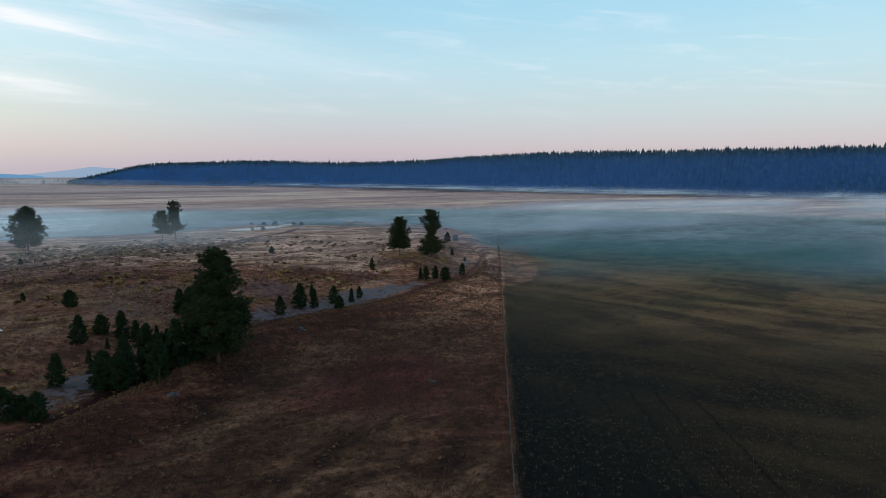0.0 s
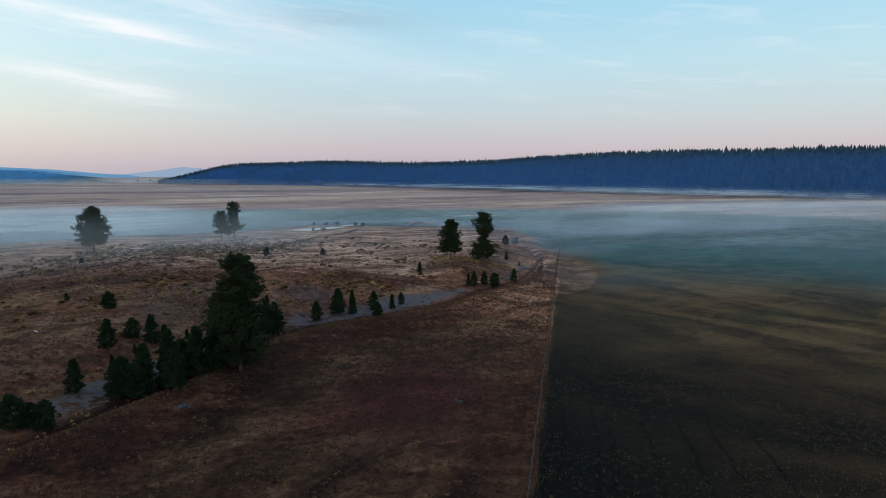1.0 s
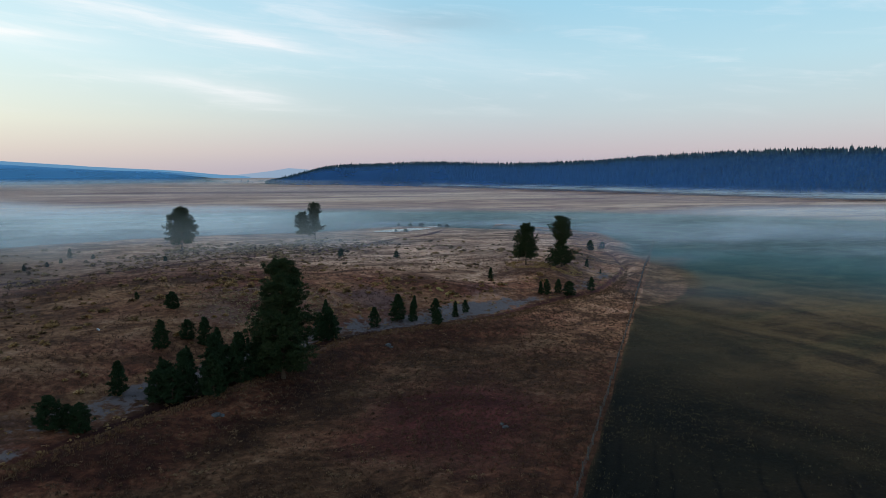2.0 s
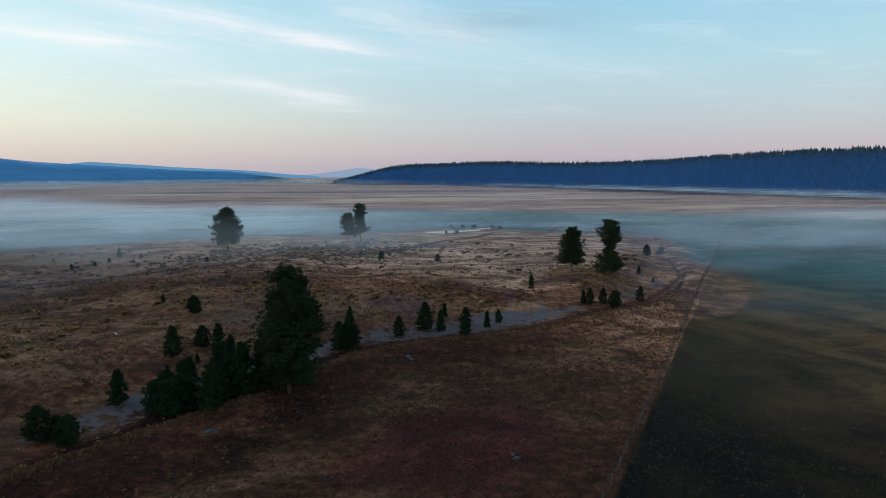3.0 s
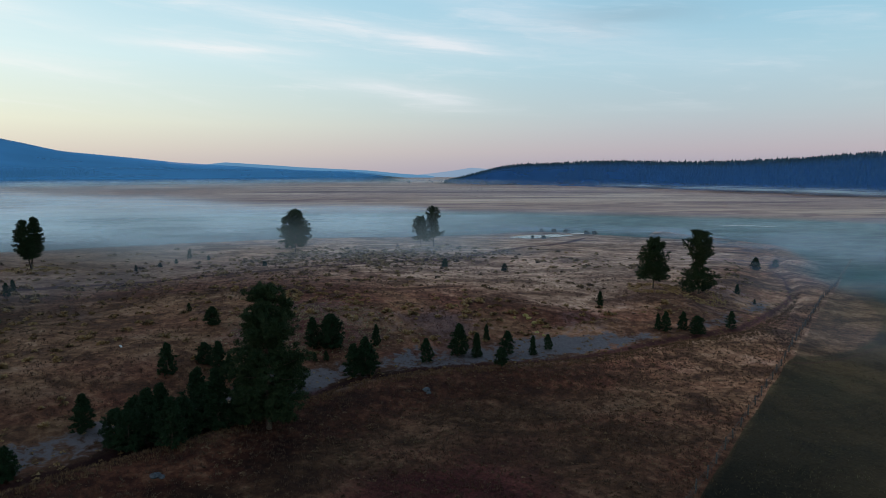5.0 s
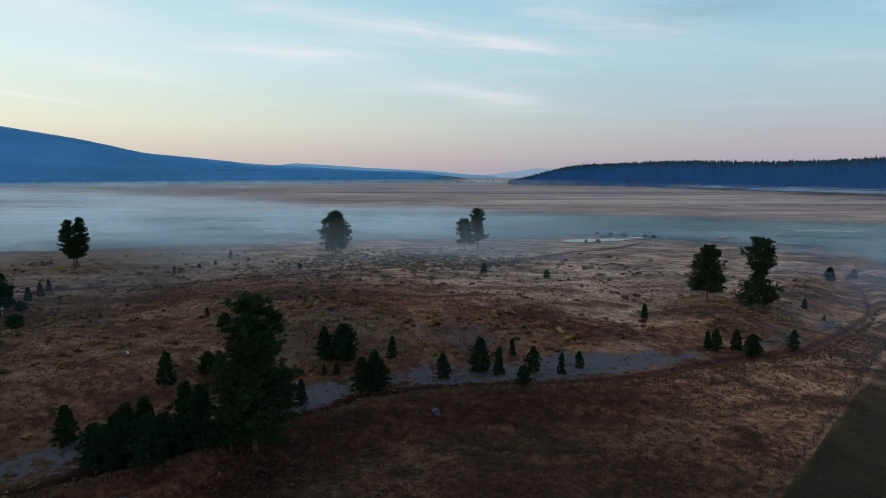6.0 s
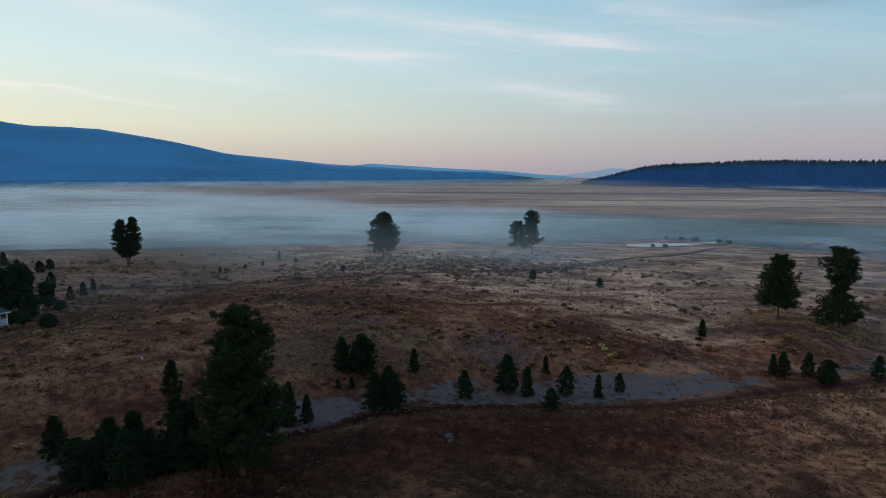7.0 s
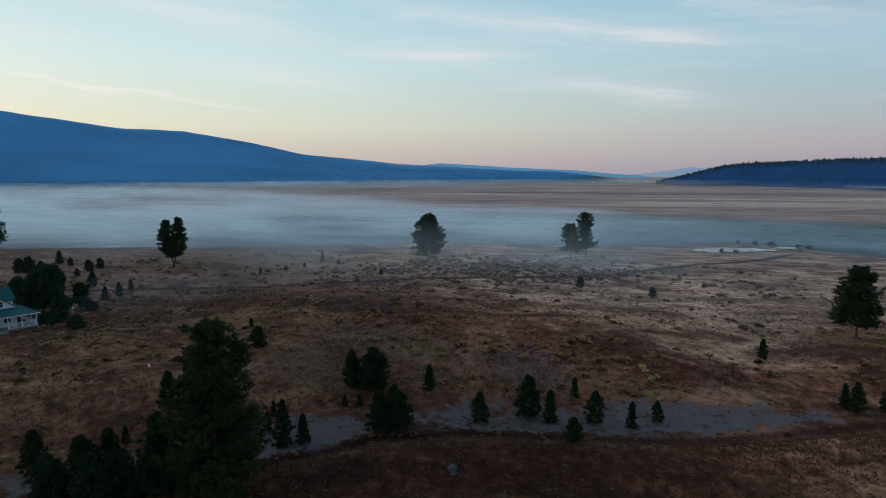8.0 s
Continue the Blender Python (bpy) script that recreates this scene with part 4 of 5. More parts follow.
# a thinner veil close over the grass, thickening with distance
vx, vy = np.arange(-330, 330, 9.0), np.arange(60, 420, 9.0)
VX, VY = (a.ravel() for a in np.meshgrid(vx, vy, indexing="ij"))
vr = np.hypot(VX - 15, VY - 30)
for lift, share in ((0.9, 0.30), (2.4, 0.26)):
    dense = share * sstep(125, 285, vr + 26 * fbm(VX, VY, 40, 251, 3)) * sstep(410, 330, vr) * (0.75 + 0.45 * fbm(VX, VY, 30, 253 + int(lift), 3)) * np.where(line_side(CREEK, VX, VY) > 0, 1.0, 1.1) * (1 - 0.8 * sstep(-105, -140, VX) * sstep(170, 135, VY))
    cells = grid_faces(len(vx), len(vy))
    cells = cells[dense[cells].max(1) > 0.004]
    used, back = np.unique(cells, return_inverse=True)
    me = mesh_of("mist", np.stack([VX, VY, land_z(VX, VY) + lift], 1)[used], back.reshape(cells.shape), VEIL, True)
    set_attr(me, "wetness", np.clip(dense[used], 0, 1))
    tagged(new("mist", me), "faint mist drifting low over the dry terrace", "mist", kind="stuff")


# mist standing up along the terrace rim, about the misty pines
rim_a, rim_b = np.array([-172.0, 112.0]), np.array([-52.0, 236.0])
toward = np.array([0.72, -0.69])
for ahead, share in ((-6.0, 0.40), (5.0, 0.26)):
    along, up = (a.ravel() for a in np.meshgrid(np.linspace(0, 1, 60), np.linspace(0, 1, 16), indexing="ij"))
    px = rim_a[0] + (rim_b[0] - rim_a[0]) * along + toward[0] * ahead
    py = rim_a[1] + (rim_b[1] - rim_a[1]) * along + toward[1] * ahead
    me = mesh_of("mist", np.stack([px + 2 * np.sin(up * 5), py, 4.5 + 17 * up], 1), grid_faces(60, 16), MIST, True)
    set_attr(me, "wetness", share * sstep(1.0, 0.05, up) * sstep(0.0, 0.3, along) * sstep(1.0, 0.75, along) * sstep(0, 0.12, up))
    tagged(new("mist", me), "soft mist rising about the pines on the rim", "mist", kind="stuff")


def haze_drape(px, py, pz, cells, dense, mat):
    """An added see-through sheet whose blue colour stands in for haze on a far slope."""
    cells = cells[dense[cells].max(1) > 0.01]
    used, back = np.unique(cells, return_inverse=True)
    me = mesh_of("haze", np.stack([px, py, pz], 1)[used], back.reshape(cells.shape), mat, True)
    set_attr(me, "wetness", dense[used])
    tagged(new("haze", me), "blue see-through sheet painted as haze before the far slopes", "haze", kind="stuff")


# the ridge's haze is a painted blue sheet along the foot of the trees
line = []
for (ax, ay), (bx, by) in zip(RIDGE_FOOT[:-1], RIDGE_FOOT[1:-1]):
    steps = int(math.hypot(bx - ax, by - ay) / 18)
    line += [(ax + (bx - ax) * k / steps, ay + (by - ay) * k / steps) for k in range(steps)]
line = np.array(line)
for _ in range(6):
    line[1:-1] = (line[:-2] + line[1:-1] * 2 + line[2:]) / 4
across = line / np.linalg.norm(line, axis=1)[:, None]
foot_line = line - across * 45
# the added sheet is cut to the treetops as seen from here
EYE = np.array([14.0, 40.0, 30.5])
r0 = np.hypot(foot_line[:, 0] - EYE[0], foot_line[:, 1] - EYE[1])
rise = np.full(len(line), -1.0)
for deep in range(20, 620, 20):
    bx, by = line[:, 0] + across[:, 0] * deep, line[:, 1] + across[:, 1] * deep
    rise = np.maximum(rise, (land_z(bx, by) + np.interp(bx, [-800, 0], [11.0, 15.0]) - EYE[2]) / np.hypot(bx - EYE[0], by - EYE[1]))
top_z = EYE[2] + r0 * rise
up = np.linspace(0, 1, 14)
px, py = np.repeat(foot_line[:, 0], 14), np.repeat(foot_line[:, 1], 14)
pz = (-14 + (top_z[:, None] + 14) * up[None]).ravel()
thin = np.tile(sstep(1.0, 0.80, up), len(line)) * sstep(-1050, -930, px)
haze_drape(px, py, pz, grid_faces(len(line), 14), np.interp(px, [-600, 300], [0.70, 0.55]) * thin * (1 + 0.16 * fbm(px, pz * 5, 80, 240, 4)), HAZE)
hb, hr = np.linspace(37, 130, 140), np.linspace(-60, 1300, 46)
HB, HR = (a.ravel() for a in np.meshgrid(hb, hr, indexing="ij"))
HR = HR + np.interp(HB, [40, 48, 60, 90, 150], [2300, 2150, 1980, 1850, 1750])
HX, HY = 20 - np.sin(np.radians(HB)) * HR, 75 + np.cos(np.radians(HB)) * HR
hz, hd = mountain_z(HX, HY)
# two blue sheets over the mountainside paint in its distance haze
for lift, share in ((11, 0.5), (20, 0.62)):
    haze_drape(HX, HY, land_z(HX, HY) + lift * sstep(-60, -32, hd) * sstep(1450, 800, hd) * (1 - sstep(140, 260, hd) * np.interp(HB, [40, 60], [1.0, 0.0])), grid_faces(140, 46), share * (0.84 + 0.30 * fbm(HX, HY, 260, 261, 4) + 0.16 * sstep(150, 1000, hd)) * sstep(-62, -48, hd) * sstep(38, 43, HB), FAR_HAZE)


# ---- fence ----
fence = thing("fence", pose(0, 0, 0), "old wire fence on weathered posts between meadow and field", "fence")
post_v, post_f = [], []
tube([(0, 0, -0.3), (0, 0, 0.0), (0.01, 0, 0.7), (0.0, 0.01, 1.35), (0, 0, 1.38)], [0.085, 0.085, 0.08, 0.075, 0.04], 8, post_v, post_f)
post_f.append(tuple(range(len(post_v) - 8, len(post_v))))
post_me = mesh_of("post", post_v, post_f, POST_WOOD, True)
fence_rng = random.Random(3)
spots = []
yy = 30.0
while yy < 305:
    xx = FENCE_X + FENCE_LEAN * yy + fence_rng.uniform(-0.08, 0.08)
    spots.append((xx, yy, ground_at(xx, yy)))
    yy += fence_rng.uniform(3.6, 4.4)
for xx, yy, zz in spots:
    ob = child("post", post_me, fence)
    ob.matrix_basis = pose(xx, yy, zz, fence_rng.uniform(-4, 4), fence_rng.uniform(-4, 4), fence_rng.uniform(0, 360)) @ Matrix.Diagonal((1, 1, fence_rng.uniform(0.85, 1.1), 1))
for up in (0.35, 0.65, 0.95, 1.2):
    wire_v, wire_f = [], []
    tube([(x, y, z + up) for x, y, z in spots], [0.012] * len(spots), 4, wire_v, wire_f)
    child("wire", mesh_of("wire", wire_v, wire_f, WIRE), fence)

# ---- pond and open water ----
def water(name, cx, cy, rx, ry, turn, z, seed, label):
    edge = []
    for k in range(48):
        a = math.tau * k / 48
        q = 1 + 0.16 * math.sin(2 * a + seed) + 0.09 * math.sin(5 * a + seed * 2)
        p = Matrix.Rotation(radians(turn), 3, "Z") @ Vector((math.cos(a) * rx * q, math.sin(a) * ry * q, 0))
        edge.append((cx + p.x, cy + p.y, z))
    ob = new(name, mesh_of(name, edge, [tuple(range(48))], WATER))
    return tagged(ob, label, "water", kind="structure")


water("pond", -94.5, 299.0, 20, 7.2, 64, ground_at(-91, 294) + 0.35, 1.0, "small still pond mirroring the pale sky")
for k, (x, y, rx, ry, t) in enumerate([(-29, 437, 8, 1.6, 2), (-40, 433, 9, 1.4, 40), (40.5, 310, 3.2, 0.4, 10), (44.3, 263, 1.6, 0.18, 70), (45.2, 268, 1.9, 0.18, 78), (46, 275, 1.5, 0.18, 65), (31, 295, 3.5, 0.25, -75), (28.6, 308, 3.0, 0.25, -80)]):
    water("puddle", x, y, rx, ry, t, ground_at(x, y) + 0.12, k + 2.0, "narrow strip of standing water in the field")


# ---- grass, brush and stones ----
def scatter(count, box, seed):
    r = np.random.RandomState(seed)
    return r.uniform(box[0], box[1], count), r.uniform(box[2], box[3], count), r


def grass(name, x, y, r, blade, wide, per, mat, label, spread_by=0.12):
    z = land_z(x, y)
    c = np.stack([x, y, z], 1)
    n = len(c)
    root = np.repeat(c, per, 0) + r.normal(size=(n * per, 3)) * np.array([spread_by, spread_by, 0])
    h = np.repeat(blade * r.uniform(0.5, 1.3, n), per) * r.uniform(0.6, 1.1, n * per)
    a = r.uniform(0, math.tau, n * per)
    side = np.stack([np.cos(a), np.sin(a), 0 * a], 1) * wide
    tip = root + np.stack([r.normal(size=n * per) * 0.35 * h, r.normal(size=n * per) * 0.35 * h, h], 1)
    root = root - np.array([0, 0, 0.05])
    v = np.stack([root - side, root + side, tip], 1).reshape(-1, 3)
    stuff(name, v, np.arange(len(v)).reshape(-1, 3), mat, label, "grass")


x, y, r = scatter(90000, (-115, 14, 40, 200), 301)
s = line_side(CREEK, x, y)
dens = np.where(s < 0, 0.75, 0.34) * (0.55 + 0.8 * (fbm(x, y, 9, 33, 3) > -0.05)) * np.where((s > -0.3) & (s < 11), 0.06, 1) * (x < FENCE_X + FENCE_LEAN * y - 0.2) * np.clip(1.5 - np.hypot(x, y - 20) / 170, 0.3, 1)
k = r.rand(len(x)) < dens
grass("dry_grass", x[k], y[k], r, 0.30, 0.040, 6, STRAW, "tufts of rust and straw coloured dry grass")
x, y, r = scatter(26000, (4, 90, 40, 180), 303)
k = (x > FENCE_X + FENCE_LEAN * y + 0.4) & (r.rand(len(x)) < np.clip(1.4 - np.hypot(x, y - 20) / 150, 0.1, 1) * (0.3 + 0.9 * (fbm(x, y, 11, 35, 3) > 0)))
grass("field_stubble", x[k], y[k], r, 0.2, 0.045, 4, STUBBLE, "short dull stubble of the mown hay field", 0.16)
# rank grass on the lip of the bank
r = np.random.RandomState(307)
y = r.uniform(50, 215, 60000)
x = r.uniform(-60, 9, 60000)
s = line_side(CREEK, x, y)
k = (s > -4.5) & (s < -0.4) & (r.rand(60000) < 0.9)
grass("bank_grass", x[k], y[k], r, 0.42, 0.045, 6, BANK, "rank orange-brown grass on the ditch bank")
# low tufts and weeds that break up the near meadow
x, y, r = scatter(15000, (-60, 12, 44, 190), 309)
s = line_side(CREEK, x, y)
k = (s < -2) & (x < FENCE_X + FENCE_LEAN * y - 0.4) & (r.rand(len(x)) < 0.25 + 0.6 * (fbm(x, y, 7, 38, 3) > 0.0))
TUFT_SPOTS = (x[k], y[k], r.uniform(0.12, 0.34, k.sum()), r)
# tall weeds along the fence
r = np.random.RandomState(305)
y = r.uniform(45, 250, 800)
x = FENCE_X + FENCE_LEAN * y + r.normal(size=len(y)) * 0.3
grass("fence_weeds", x, y, r, 0.4, 0.03, 5, STRAW, "tall dead weeds along the wire fence")


def brush(name, x, y, size, r, mat, label, blades=44):
    z = land_z(x, y)
    n = len(x)
    d = r.normal(size=(n * blades, 3))
    d[:, 2] = np.abs(d[:, 2])
    d /= np.linalg.norm(d, axis=1)[:, None]
    sz = np.repeat(size, blades)[:, None]
    c = np.repeat(np.stack([x, y, z], 1), blades, 0)
    tip = c + d * sz * np.array([1, 1, 0.72]) * r.uniform(0.75, 1.1, (len(c), 1))
    side = np.cross(d, r.normal(size=d.shape))
    side /= np.linalg.norm(side, axis=1)[:, None] + 1e-9
    low = c + d * sz * 0.3 * np.array([1, 1, 0.5])
    v = np.stack([low - side * sz * 0.08, low + side * sz * 0.08, tip + side * sz * 0.13, tip - side * sz * 0.13], 1).reshape(-1, 3)
    stuff(name, v, np.arange(len(v)).reshape(-1, 4), mat, label, "brush")


brush("meadow_tufts", *TUFT_SPOTS, MEADOW_TUFT, "low rust and straw tufts over the near meadow", 14)
x, y, r = scatter(22000, (-190, 0, 60, 290), 311)
s = line_side(CREEK, x, y)
dens = (s > 9) * (valley_edge(x, y) > 0) * sstep(215, 130, np.hypot(x - 5, y - 55)) * (0.12 + 0.7 * sstep(0.05, 0.3, fbm(x * 0.8, y * 1.4, 22, 37, 3)))
k = r.rand(len(x)) < dens * np.where(x > -70, 0.5, 1.2)
brush("sagebrush", x[k], y[k], r.uniform(0.3, 0.8, k.sum()) * np.where(r.rand(k.sum()) < 0.22, 1.5, 1), r, SAGE, "low rounded sagebrush turning ochre and rust")
x, y, r = scatter(7000, (-72, -36, 100, 136), 313)
s = line_side(CREEK, x, y)
k = (s > 10) & (np.exp(-((x + 54) / 9) ** 2 - ((y - 118.5) / 8.5) ** 2) > r.rand(len(x)) * 0.9)
brush("tussocks", x[k], y[k], r.uniform(0.16, 0.36, k.sum()), r, TUSSOCK, "close-set straw tussocks above the silt slope", 14)
for px, py, ring in ((-17, 183, 5.5), (-7.6, 183.2, 5.5), (-155.8, 117.8, 6.5), (-126.3, 179.6, 5.0), (-100.5, 216, 6.0)):
    r = np.random.RandomState(int(-px))
    a, q = r.uniform(0, math.tau, 260), ring * np.sqrt(r.uniform(0.2, 1.0, 260))
    brush("tall_grass", px + np.cos(a) * q, py + np.sin(a) * q, r.uniform(0.2, 0.42, 260), r, GOLD, "ring of tall yellow grass under an old pine", 14)
x, y, r = scatter(5200, (5, 110, 44, 230), 317)
k = (x > FENCE_X + FENCE_LEAN * y + 0.5) & (r.rand(len(x)) < 0.25 + 0.7 * (fbm(x, y, 14, 36, 3) > 0.05))
brush("field_tufts", x[k], y[k], r.uniform(0.06, 0.15, k.sum()), r, STUBBLE, "pale tufts standing in the mown hay field", 10)
x, y, r = scatter(7000, (-60, 8, 56, 215), 315)
s = line_side(CREEK, x, y)
k = (s > -2.2) & (s < 12) & (r.rand(len(x)) < np.where((s > -0.4) & (s < 1.6), 1.0, 0.4))
brush("ditch_brush", x[k], y[k], r.uniform(0.15, 0.4, k.sum()), r, SAGE, "small dark weeds dotted over the pale silt", 18)


def bush(name, x, y, size, seed, mat, label, group):
    r = np.random.RandomState(seed)
    n = 260
    d = r.normal(size=(n, 3))
    d[:, 2] = np.abs(d[:, 2])
    d /= np.linalg.norm(d, axis=1)[:, None]
    lump = 1 + 0.25 * np.sin(3 * np.arctan2(d[:, 1], d[:, 0]) + seed)
    centres = d * size * r.uniform(0.5, 1.0, (n, 1)) * lump[:, None] * np.array([1, 1, 0.75])
    v, f = tufts(r, centres, d, 5, size * 0.22, size * 0.12, 0.3)
    ob = new(name, mesh_of(name, v, f, mat))
    ob.matrix_basis = pose(x, y, ground_at(x, y) - 0.05)
    return tagged(ob, label, "shrub", group)


for k, (x, y, sz) in enumerate([(-31.6, 145.6, 0.5), (-30.4, 147.6, 0.75), (-29.5, 147.0, 0.7), (-28.0, 146.3, 0.75), (-27.4, 147.0, 0.6), (-26.0, 143.4, 0.55), (-26.2, 146.2, 0.35), (-24.6, 143.1, 0.5)]):
    bush("rabbitbrush", x, y, sz * 0.66, 400 + k, RABBIT, "pale yellow rabbitbrush in bloom on the silt slope", "yellow rabbitbrush")


def stone(x, y, size, seed, label):
    bm = bmesh.new()
    bmesh.ops.create_icosphere(bm, subdivisions=2, radius=1)
    r = random.Random(seed)
    for vtx in bm.verts:
        q = 1 + 0.28 * noise.noise(vtx.co * 1.6 + Vector((seed, 0, 0)))
        vtx.co = Vector((vtx.co.x * q, vtx.co.y * q * 0.75, vtx.co.z * q * 0.5))
    bm.normal_update()
    me = bpy.data.meshes.new("boulder")
    bm.to_mesh(me)
    bm.free()
    me.materials.append(STONE)
    ob = new("boulder", me)
    ob.matrix_basis = pose(x, y, ground_at(x, y) + size * 0.12, 0, 0, r.uniform(0, 360)) @ Matrix.Diagonal((size, size, size, 1))
    return tagged(ob, label, "rock", "pale boulders")


for k, (x, y, sz) in enumerate([(-35.8, 77.6, 0.6), (-35.2, 77.9, 0.4), (-28.0, 112.6, 0.65), (-27.3, 112.2, 0.4), (-2.6, 87.5, 0.45), (-3.2, 88.2, 0.35)]):
    stone(x, y, sz, k + 1, "pale boulder lying in the dry grass")


# ---- farmhouse and its yard ----
def painted(name, colour, rough, streak):
    m, n, bsdf = material(name, rough)
    pos = n.add("ShaderNodeNewGeometry").outputs["Position"]
    worn = n.grey(n.noise(n.stretch(pos, (1, 1, streak)), 2.2, 5, 0.6), 0.3, 0.75)
    n.put(bsdf.inputs["Base Color"], n.mix(n.math("MULTIPLY", worn, 0.35), colour, tuple(0.72 * c for c in colour)))
    bump(n, bsdf, n.noise(pos, 9, 3), 0.15, 0.01)
    return m


WHITE = painted("white_painted_boards", (0.62, 0.63, 0.64), 0.6, 0.2)
GREEN_METAL = painted("green_metal_roofing", (0.020, 0.085, 0.080), 0.45, 0.2)
DECK = painted("grey_deck_boards", (0.22, 0.20, 0.19), 0.8, 1)
PAVING = painted("dark_brick_path", (0.11, 0.06, 0.055), 0.85, 1)
DARK_GLASS, _n, _b = material("dark_window_glass", 0.08)
_b.inputs["Base Color"].default_value, _b.inputs["Specular IOR Level"].default_value = (0.012, 0.015, 0.018, 1), 0.5


def box(bm, x0, x1, y0, y1, z0, z1):
    """Adds an upright block to bm."""
    m = Matrix.Translation(((x0 + x1) / 2, (y0 + y1) / 2, (z0 + z1) / 2)) @ Matrix.Diagonal((x1 - x0, y1 - y0, z1 - z0, 1))
    return bmesh.ops.create_cube(bm, size=1, matrix=m)["verts"]


def block(*bounds, bevel=0.0):
    bm = bmesh.new()
    box(bm, *bounds)
    if bevel:
        bmesh.ops.bevel(bm, geom=bm.edges[:], offset=bevel, segments=1, affect="EDGES")
    return bm


def slab(corners, thick):
    """A sloping sheet of even thickness through four corners."""
    bm = bmesh.new()
    top = [bm.verts.new(c) for c in corners]
    low = [bm.verts.new((c[0], c[1], c[2] - thick)) for c in corners]
    bm.faces.new(top)
    bm.faces.new(low[::-1])
    for i in range(4):
        j = (i + 1) % 4
        bm.faces.new((top[j], top[i], low[i], low[j]))
    bmesh.ops.recalc_face_normals(bm, faces=bm.faces[:])
    return bm


# local axes: x along the porch front towards the north-east, y back from it
HOUSE_X, HOUSE_Y, HOUSE_TURN = -104.66, 83.1, 105
house_z = ground_at(HOUSE_X, HOUSE_Y) + 0.1
house = thing("farmhouse", pose(HOUSE_X, HOUSE_Y, house_z, 0, 0, HOUSE_TURN), "white board farmhouse with green metal roof and railed porch", "house")
FRONT, SIDE = 9.0, 5.5
PORCH = 2.3
part("foundation", block(-FRONT + 0.05, -PORCH - 0.05, PORCH + 0.05, PORCH + SIDE + 2, -0.8, 0.3), STONE, house)
part("porch_deck", block(-FRONT, 0, 0, PORCH + SIDE, 0.12, 0.32, bevel=0.02), DECK, house, "grey porch deck")
part("porch_skirt", block(-FRONT + 0.05, -0.05, 0.05, PORCH + SIDE - 0.05, -0.8, 0.12), STONE, house)
wall = part("wall", block(-FRONT, -PORCH, PORCH, PORCH + SIDE, 0.32, 3.0), WHITE, house, "white board wall")
for k in range(12):
    part("clapboard", block(-FRONT, -PORCH + 0.015, PORCH - 0.015, PORCH + SIDE, 0.36 + k * 0.215, 0.36 + k * 0.215 + 0.19), WHITE, wall)
def gabled(points, y0, y1):
    """A block with the given outline seen from the front, from y0 back to y1."""
    bm = bmesh.new()
    near = [bm.verts.new((x, y0, z)) for x, z in points]
    back = [bm.verts.new((x, y1, z)) for x, z in points]
    bm.faces.new(near)
    bm.faces.new(back[::-1])
    for i in range(len(points)):
        j = (i + 1) % len(points)
        bm.faces.new((near[j], near[i], back[i], back[j]))
    bmesh.ops.recalc_face_normals(bm, faces=bm.faces[:])
    return bm


# front gable
x0, x1, peak = -8.0, -2.2, 5.65
mid_x = (x0 + x1) / 2
part("upper_wall", gabled([(x0, 3.0), (x1, 3.0), (x1, 3.5), (mid_x, peak - 0.15), (x0, 3.5)], PORCH + 0.3, PORCH + 2.6), WHITE, house, "white front gable")
ya, yb = PORCH + 0.0, PORCH + 3.6
for xe in (x1 + 0.5, x0 - 0.5):
    roof = part("roof", slab([(mid_x, ya, peak), (mid_x, yb, peak), (xe, yb, 3.28), (xe, ya, 3.28)], 0.12), GREEN_METAL, house, "green metal gable roof")
    for k in range(6):
        yk = ya + (yb - ya) * (k + 0.5) / 6
        part("roof_seam", slab([(mid_x, yk, peak + 0.04), (mid_x, yk + 0.05, peak + 0.04), (xe, yk + 0.05, 3.32), (xe, yk, 3.32)], 0.04), GREEN_METAL, roof)
# main block behind, its ridge along the front
part("main_wall", block(-FRONT, -1.9, PORCH + 2.6, PORCH + SIDE + 1.5, 0.3, 4.55), WHITE, house, "white main block")
ridge_y, eave_y = PORCH + 4.8, PORCH + 2.2
for ye in (eave_y, 2 * ridge_y - eave_y):
    roof = part("roof", slab([(-FRONT - 0.3, ridge_y, 6.35), (-1.55, ridge_y, 6.35), (-1.55, ye, 4.45), (-FRONT - 0.3, ye, 4.45)], 0.12), GREEN_METAL, house, "green metal main roof")
    for k in range(14):
        xk = -FRONT - 0.2 + 7.6 * k / 14
        part("roof_seam", slab([(xk, ridge_y, 6.39), (xk + 0.05, ridge_y, 6.39), (xk + 0.05, ye, 4.49), (xk, ye, 4.49)], 0.04), GREEN_METAL, roof)
part("gable_end", slab([(-1.9, eave_y + 0.4, 4.6), (-1.9, ridge_y, 6.2), (-1.9, 2 * ridge_y - eave_y - 0.4, 4.6), (-1.9, ridge_y, 4.5)], 0.1), WHITE, house)
# porch roof round two sides, hipped at the corner
E_IN, E_OUT = 3.45, 2.62
OUT = 0.35
front_roof = part("porch_roof", slab([(-FRONT, PORCH + 0.3, E_IN), (-PORCH, PORCH + 0.3, E_IN), (OUT, -OUT, E_OUT), (-FRONT, -OUT, E_OUT)], 0.1), GREEN_METAL, house, "green metal porch roof")
side_roof = part("porch_roof", slab([(-PORCH, PORCH + 0.3, E_IN), (-PORCH, PORCH + SIDE, E_IN), (OUT, PORCH + SIDE, E_OUT), (OUT, -OUT, E_OUT)], 0.1), GREEN_METAL, house, "green metal porch roof")
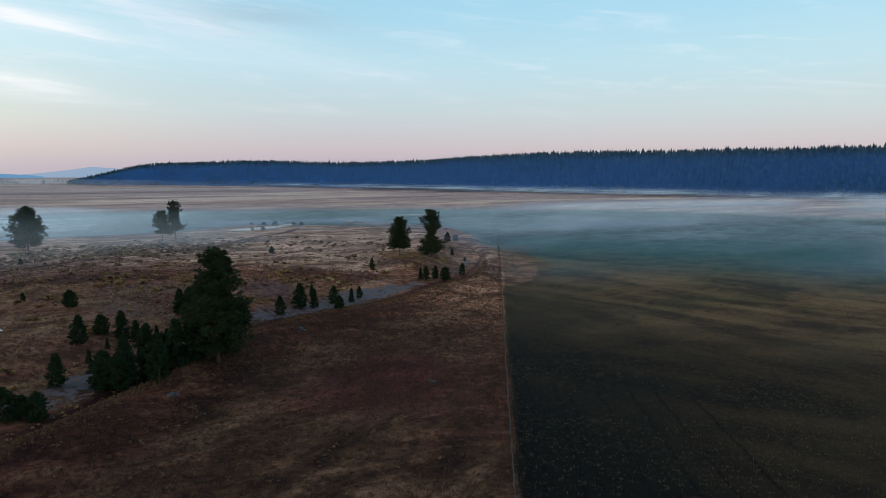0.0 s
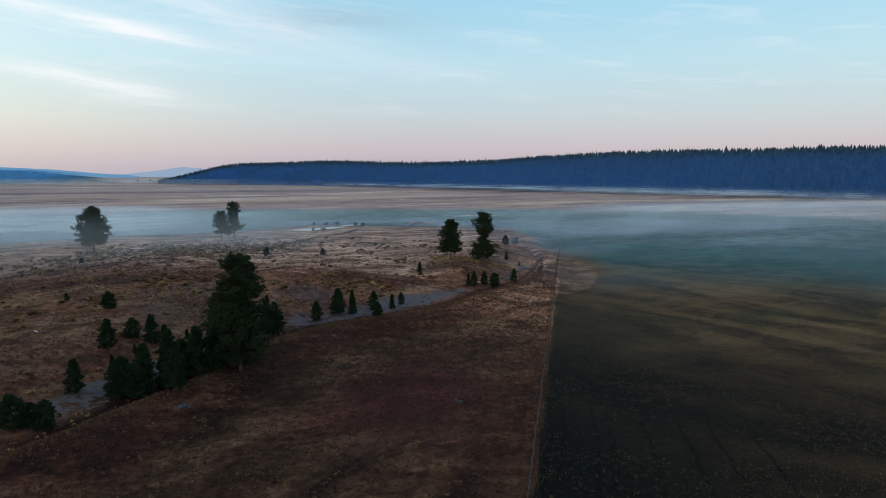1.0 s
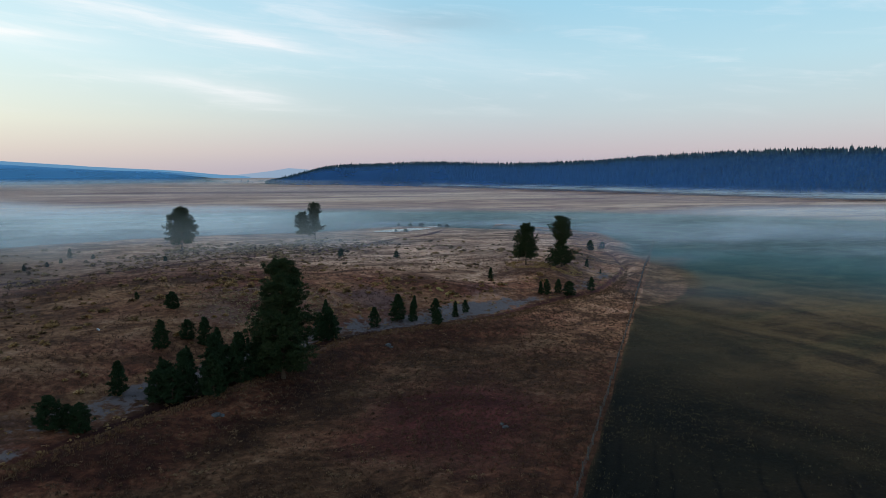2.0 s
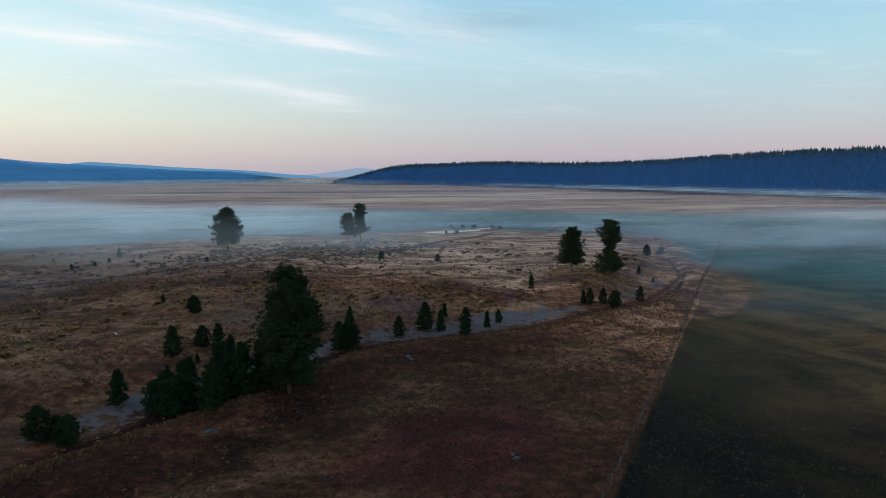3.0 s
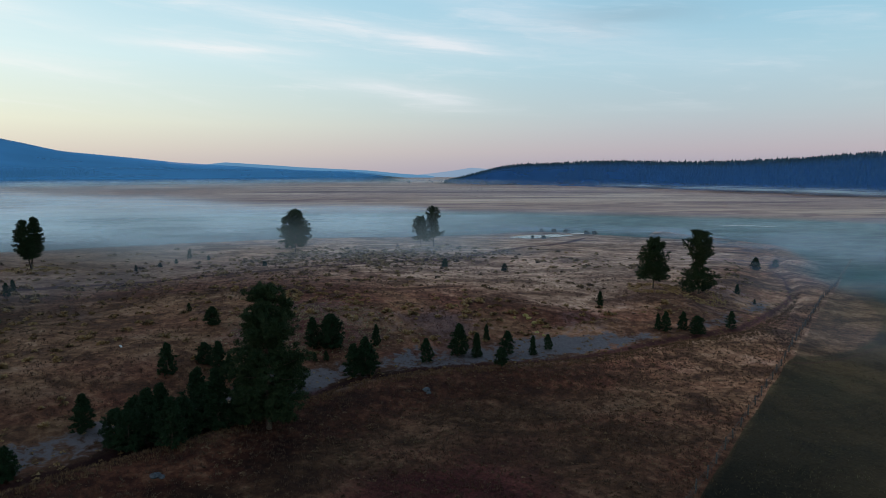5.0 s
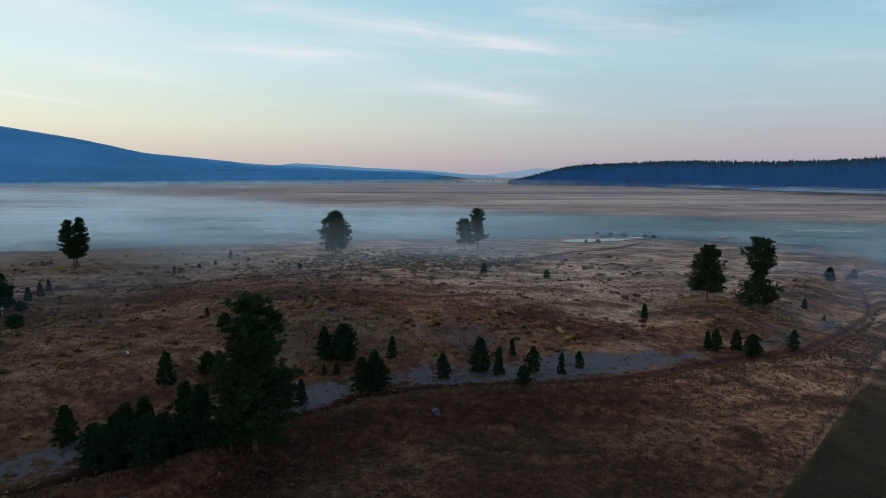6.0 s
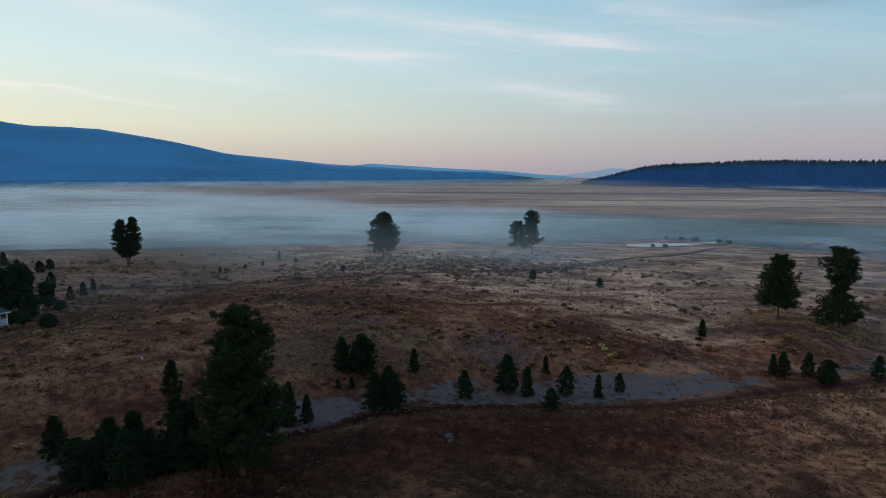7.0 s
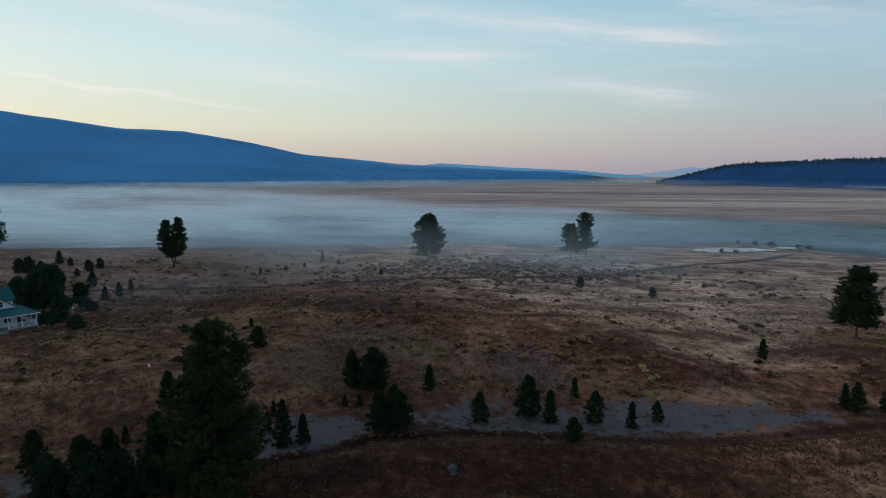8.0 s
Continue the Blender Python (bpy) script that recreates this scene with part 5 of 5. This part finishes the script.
part("eave_board", block(-FRONT, OUT, -OUT - 0.03, -OUT + 0.02, E_OUT - 0.24, E_OUT - 0.08), WHITE, front_roof)
part("eave_board", block(OUT - 0.02, OUT + 0.03, -OUT, PORCH + SIDE, E_OUT - 0.24, E_OUT - 0.08), WHITE, side_roof)
part("porch_beam", block(-FRONT, -0.02, 0.05, 0.2, 2.3, 2.52), WHITE, house)
part("porch_beam", block(-0.2, -0.05, 0.05, PORCH + SIDE, 2.3, 2.52), WHITE, house)
posts = [(-0.13, 0.13), (-2.3, 0.13), (-4.3, 0.13), (-6.4, 0.13), (-8.8, 0.13), (-0.13, 2.6), (-0.13, 5.1), (-0.13, 7.6)]
for px, py in posts:
    part("porch_post", block(px - 0.08, px + 0.08, py - 0.08, py + 0.08, 0.32, 2.3, bevel=0.015), WHITE, house)
spans = [((-2.3, 0.13), (-0.13, 0.13)), ((-4.3, 0.13), (-2.3, 0.13)), ((-8.8, 0.13), (-6.4, 0.13)), ((-0.13, 0.13), (-0.13, 2.6)), ((-0.13, 2.6), (-0.13, 5.1)), ((-0.13, 5.1), (-0.13, 7.6))]
for (ax, ay), (bx, by) in spans:
    rail = part("railing", block(min(ax, bx) - 0.02, max(ax, bx) + 0.02, min(ay, by) - 0.04, max(ay, by) + 0.04, 1.16, 1.24), WHITE, house, "white porch railing")
    part("lower_rail", block(min(ax, bx) - 0.02, max(ax, bx) + 0.02, min(ay, by) - 0.03, max(ay, by) + 0.03, 0.42, 0.50), WHITE, rail)
    for k in range(1, 12):
        bxk, byk = ax + (bx - ax) * k / 12, ay + (by - ay) * k / 12
        part("baluster", block(bxk - 0.022, bxk + 0.022, byk - 0.022, byk + 0.022, 0.48, 1.18), WHITE, rail)


def sash(x0, x1, y, z0, z1, facing):
    """A double-hung window let into a wall, with frame, sill and panes."""
    flip = (lambda a, b, c, d, e, f: (a, b, c, d, e, f)) if facing == "front" else (lambda a, b, c, d, e, f: (c, d, a, b, e, f))
    depth = (y - 0.05, y + 0.03) if facing == "front" else (y - 0.03, y + 0.05)
    win = part("window", block(*flip(x0, x1, *depth, z0, z1)), DARK_GLASS, house, "dark glazed window")
    d = (y - 0.09, y + 0.02) if facing == "front" else (y - 0.02, y + 0.09)
    for bounds in ((x0 - 0.1, x0, z0 - 0.1, z1 + 0.1), (x1, x1 + 0.1, z0 - 0.1, z1 + 0.1), (x0, x1, z1, z1 + 0.1), (x0, x1, (z0 + z1) / 2 - 0.03, (z0 + z1) / 2 + 0.03)):
        part("window_frame", block(*flip(bounds[0], bounds[1], *d, bounds[2], bounds[3])), WHITE, win)
    part("window_sill", block(*flip(x0 - 0.14, x1 + 0.14, d[0] - (0.05 if facing == "front" else 0), d[1] + (0.05 if facing != "front" else 0), z0 - 0.1, z0)), WHITE, win)


sash(mid_x + 0.1, mid_x + 1.0, PORCH + 0.3, 3.75, 4.6, "front")
sash(-7.4, -6.5, PORCH - 0.015, 1.1, 2.4, "front")
sash(-4.2, -3.3, PORCH - 0.015, 1.1, 2.4, "front")
sash(4.0, 4.9, -PORCH + 0.015, 1.1, 2.4, "side")
door = part("door", block(-5.8, -4.9, PORCH - 0.06, PORCH + 0.02, 0.34, 2.35), DARK_GLASS, house, "dark front door")
part("door_handle", block(-5.05, -4.98, PORCH - 0.11, PORCH - 0.05, 1.25, 1.35), WIRE, door)
steps_at = part("porch_step", block(-6.2, -4.5, -0.75, -0.02, -0.35, 0.0), DECK, house)
part("porch_step", block(-6.1, -4.6, -0.4, -0.02, -0.02, 0.16), DECK, house)

# brick path from the porch corner into the yard
paving = thing("garden_path", pose(HOUSE_X, HOUSE_Y, 0, 0, 0, HOUSE_TURN), "narrow dark brick path beside the porch", "path", kind="structure")
house_m = pose(HOUSE_X, HOUSE_Y, 0, 0, 0, HOUSE_TURN)
paver_bm = block(-0.38, 0.38, -0.24, 0.24, -0.12, 0.03, bevel=0.02)
paver_me = bpy.data.meshes.new("paver")
paver_bm.to_mesh(paver_me)
paver_bm.free()
paver_me.materials.append(PAVING)
path_rng = random.Random(11)
for k in range(44):
    lx, ly = 0.9 + 0.42 * (k % 2) * 1.9, 0.4 + 0.26 * k
    place = house_m @ Vector((lx + 0.25 * math.sin(k * 0.25), ly, 0))
    ob = child("paver", paver_me, paving)
    ob.matrix_basis = house_m.inverted() @ pose(place.x, place.y, ground_at(place.x, place.y) + 0.02, path_rng.uniform(-2, 2), path_rng.uniform(-2, 2), HOUSE_TURN + path_rng.uniform(-4, 4))


def lathe(rings, sides, mat_name):
    v, f = [], []
    for r, z in rings:
        v += [(r * math.cos(math.tau * k / sides), r * math.sin(math.tau * k / sides), z) for k in range(sides)]
    for i in range(len(rings) - 1):
        for k in range(sides):
            a, b = i * sides + k, i * sides + (k + 1) % sides
            f.append((a, b, b + sides, a + sides))
    f.append(tuple(range(sides))[::-1])
    f.append(tuple(range(len(v) - sides, len(v))))
    return mesh_of("lathe", v, f, mat_name, True)


lx, ly = -110.2, 88.9
birdhouse = thing("yard_lamp", pose(lx, ly, ground_at(lx, ly)), "white globe lamp on a short post among shrubs", "lamp")
child("post", lathe([(0.06, -0.2), (0.05, 0.9), (0.08, 0.95), (0.08, 1.0)], 10, WHITE), birdhouse)
child("globe", lathe([(0.08, 1.0), (0.2, 1.1), (0.26, 1.25), (0.2, 1.42), (0.06, 1.5)], 14, WHITE), birdhouse, "white globe")
tx, ty = -69.4, 93.0
tub = thing("stock_tub", pose(tx, ty, ground_at(tx, ty), 0, 0, 20) @ Matrix.Diagonal((0.5, 0.5, 0.5, 1)), "small white tub tipped in dry brush", "tub")
child("tub_body", lathe([(0.22, 0.0), (0.3, 0.42), (0.33, 0.44), (0.33, 0.5), (0.29, 0.5), (0.21, 0.1)], 16, WHITE), tub)
ob = child("tub_lid", lathe([(0.3, 0.0), (0.32, 0.03), (0.02, 0.09)], 16, WHITE), tub)
ob.matrix_basis = pose(0.55, -0.25, 0.12, 35, 20, 0)
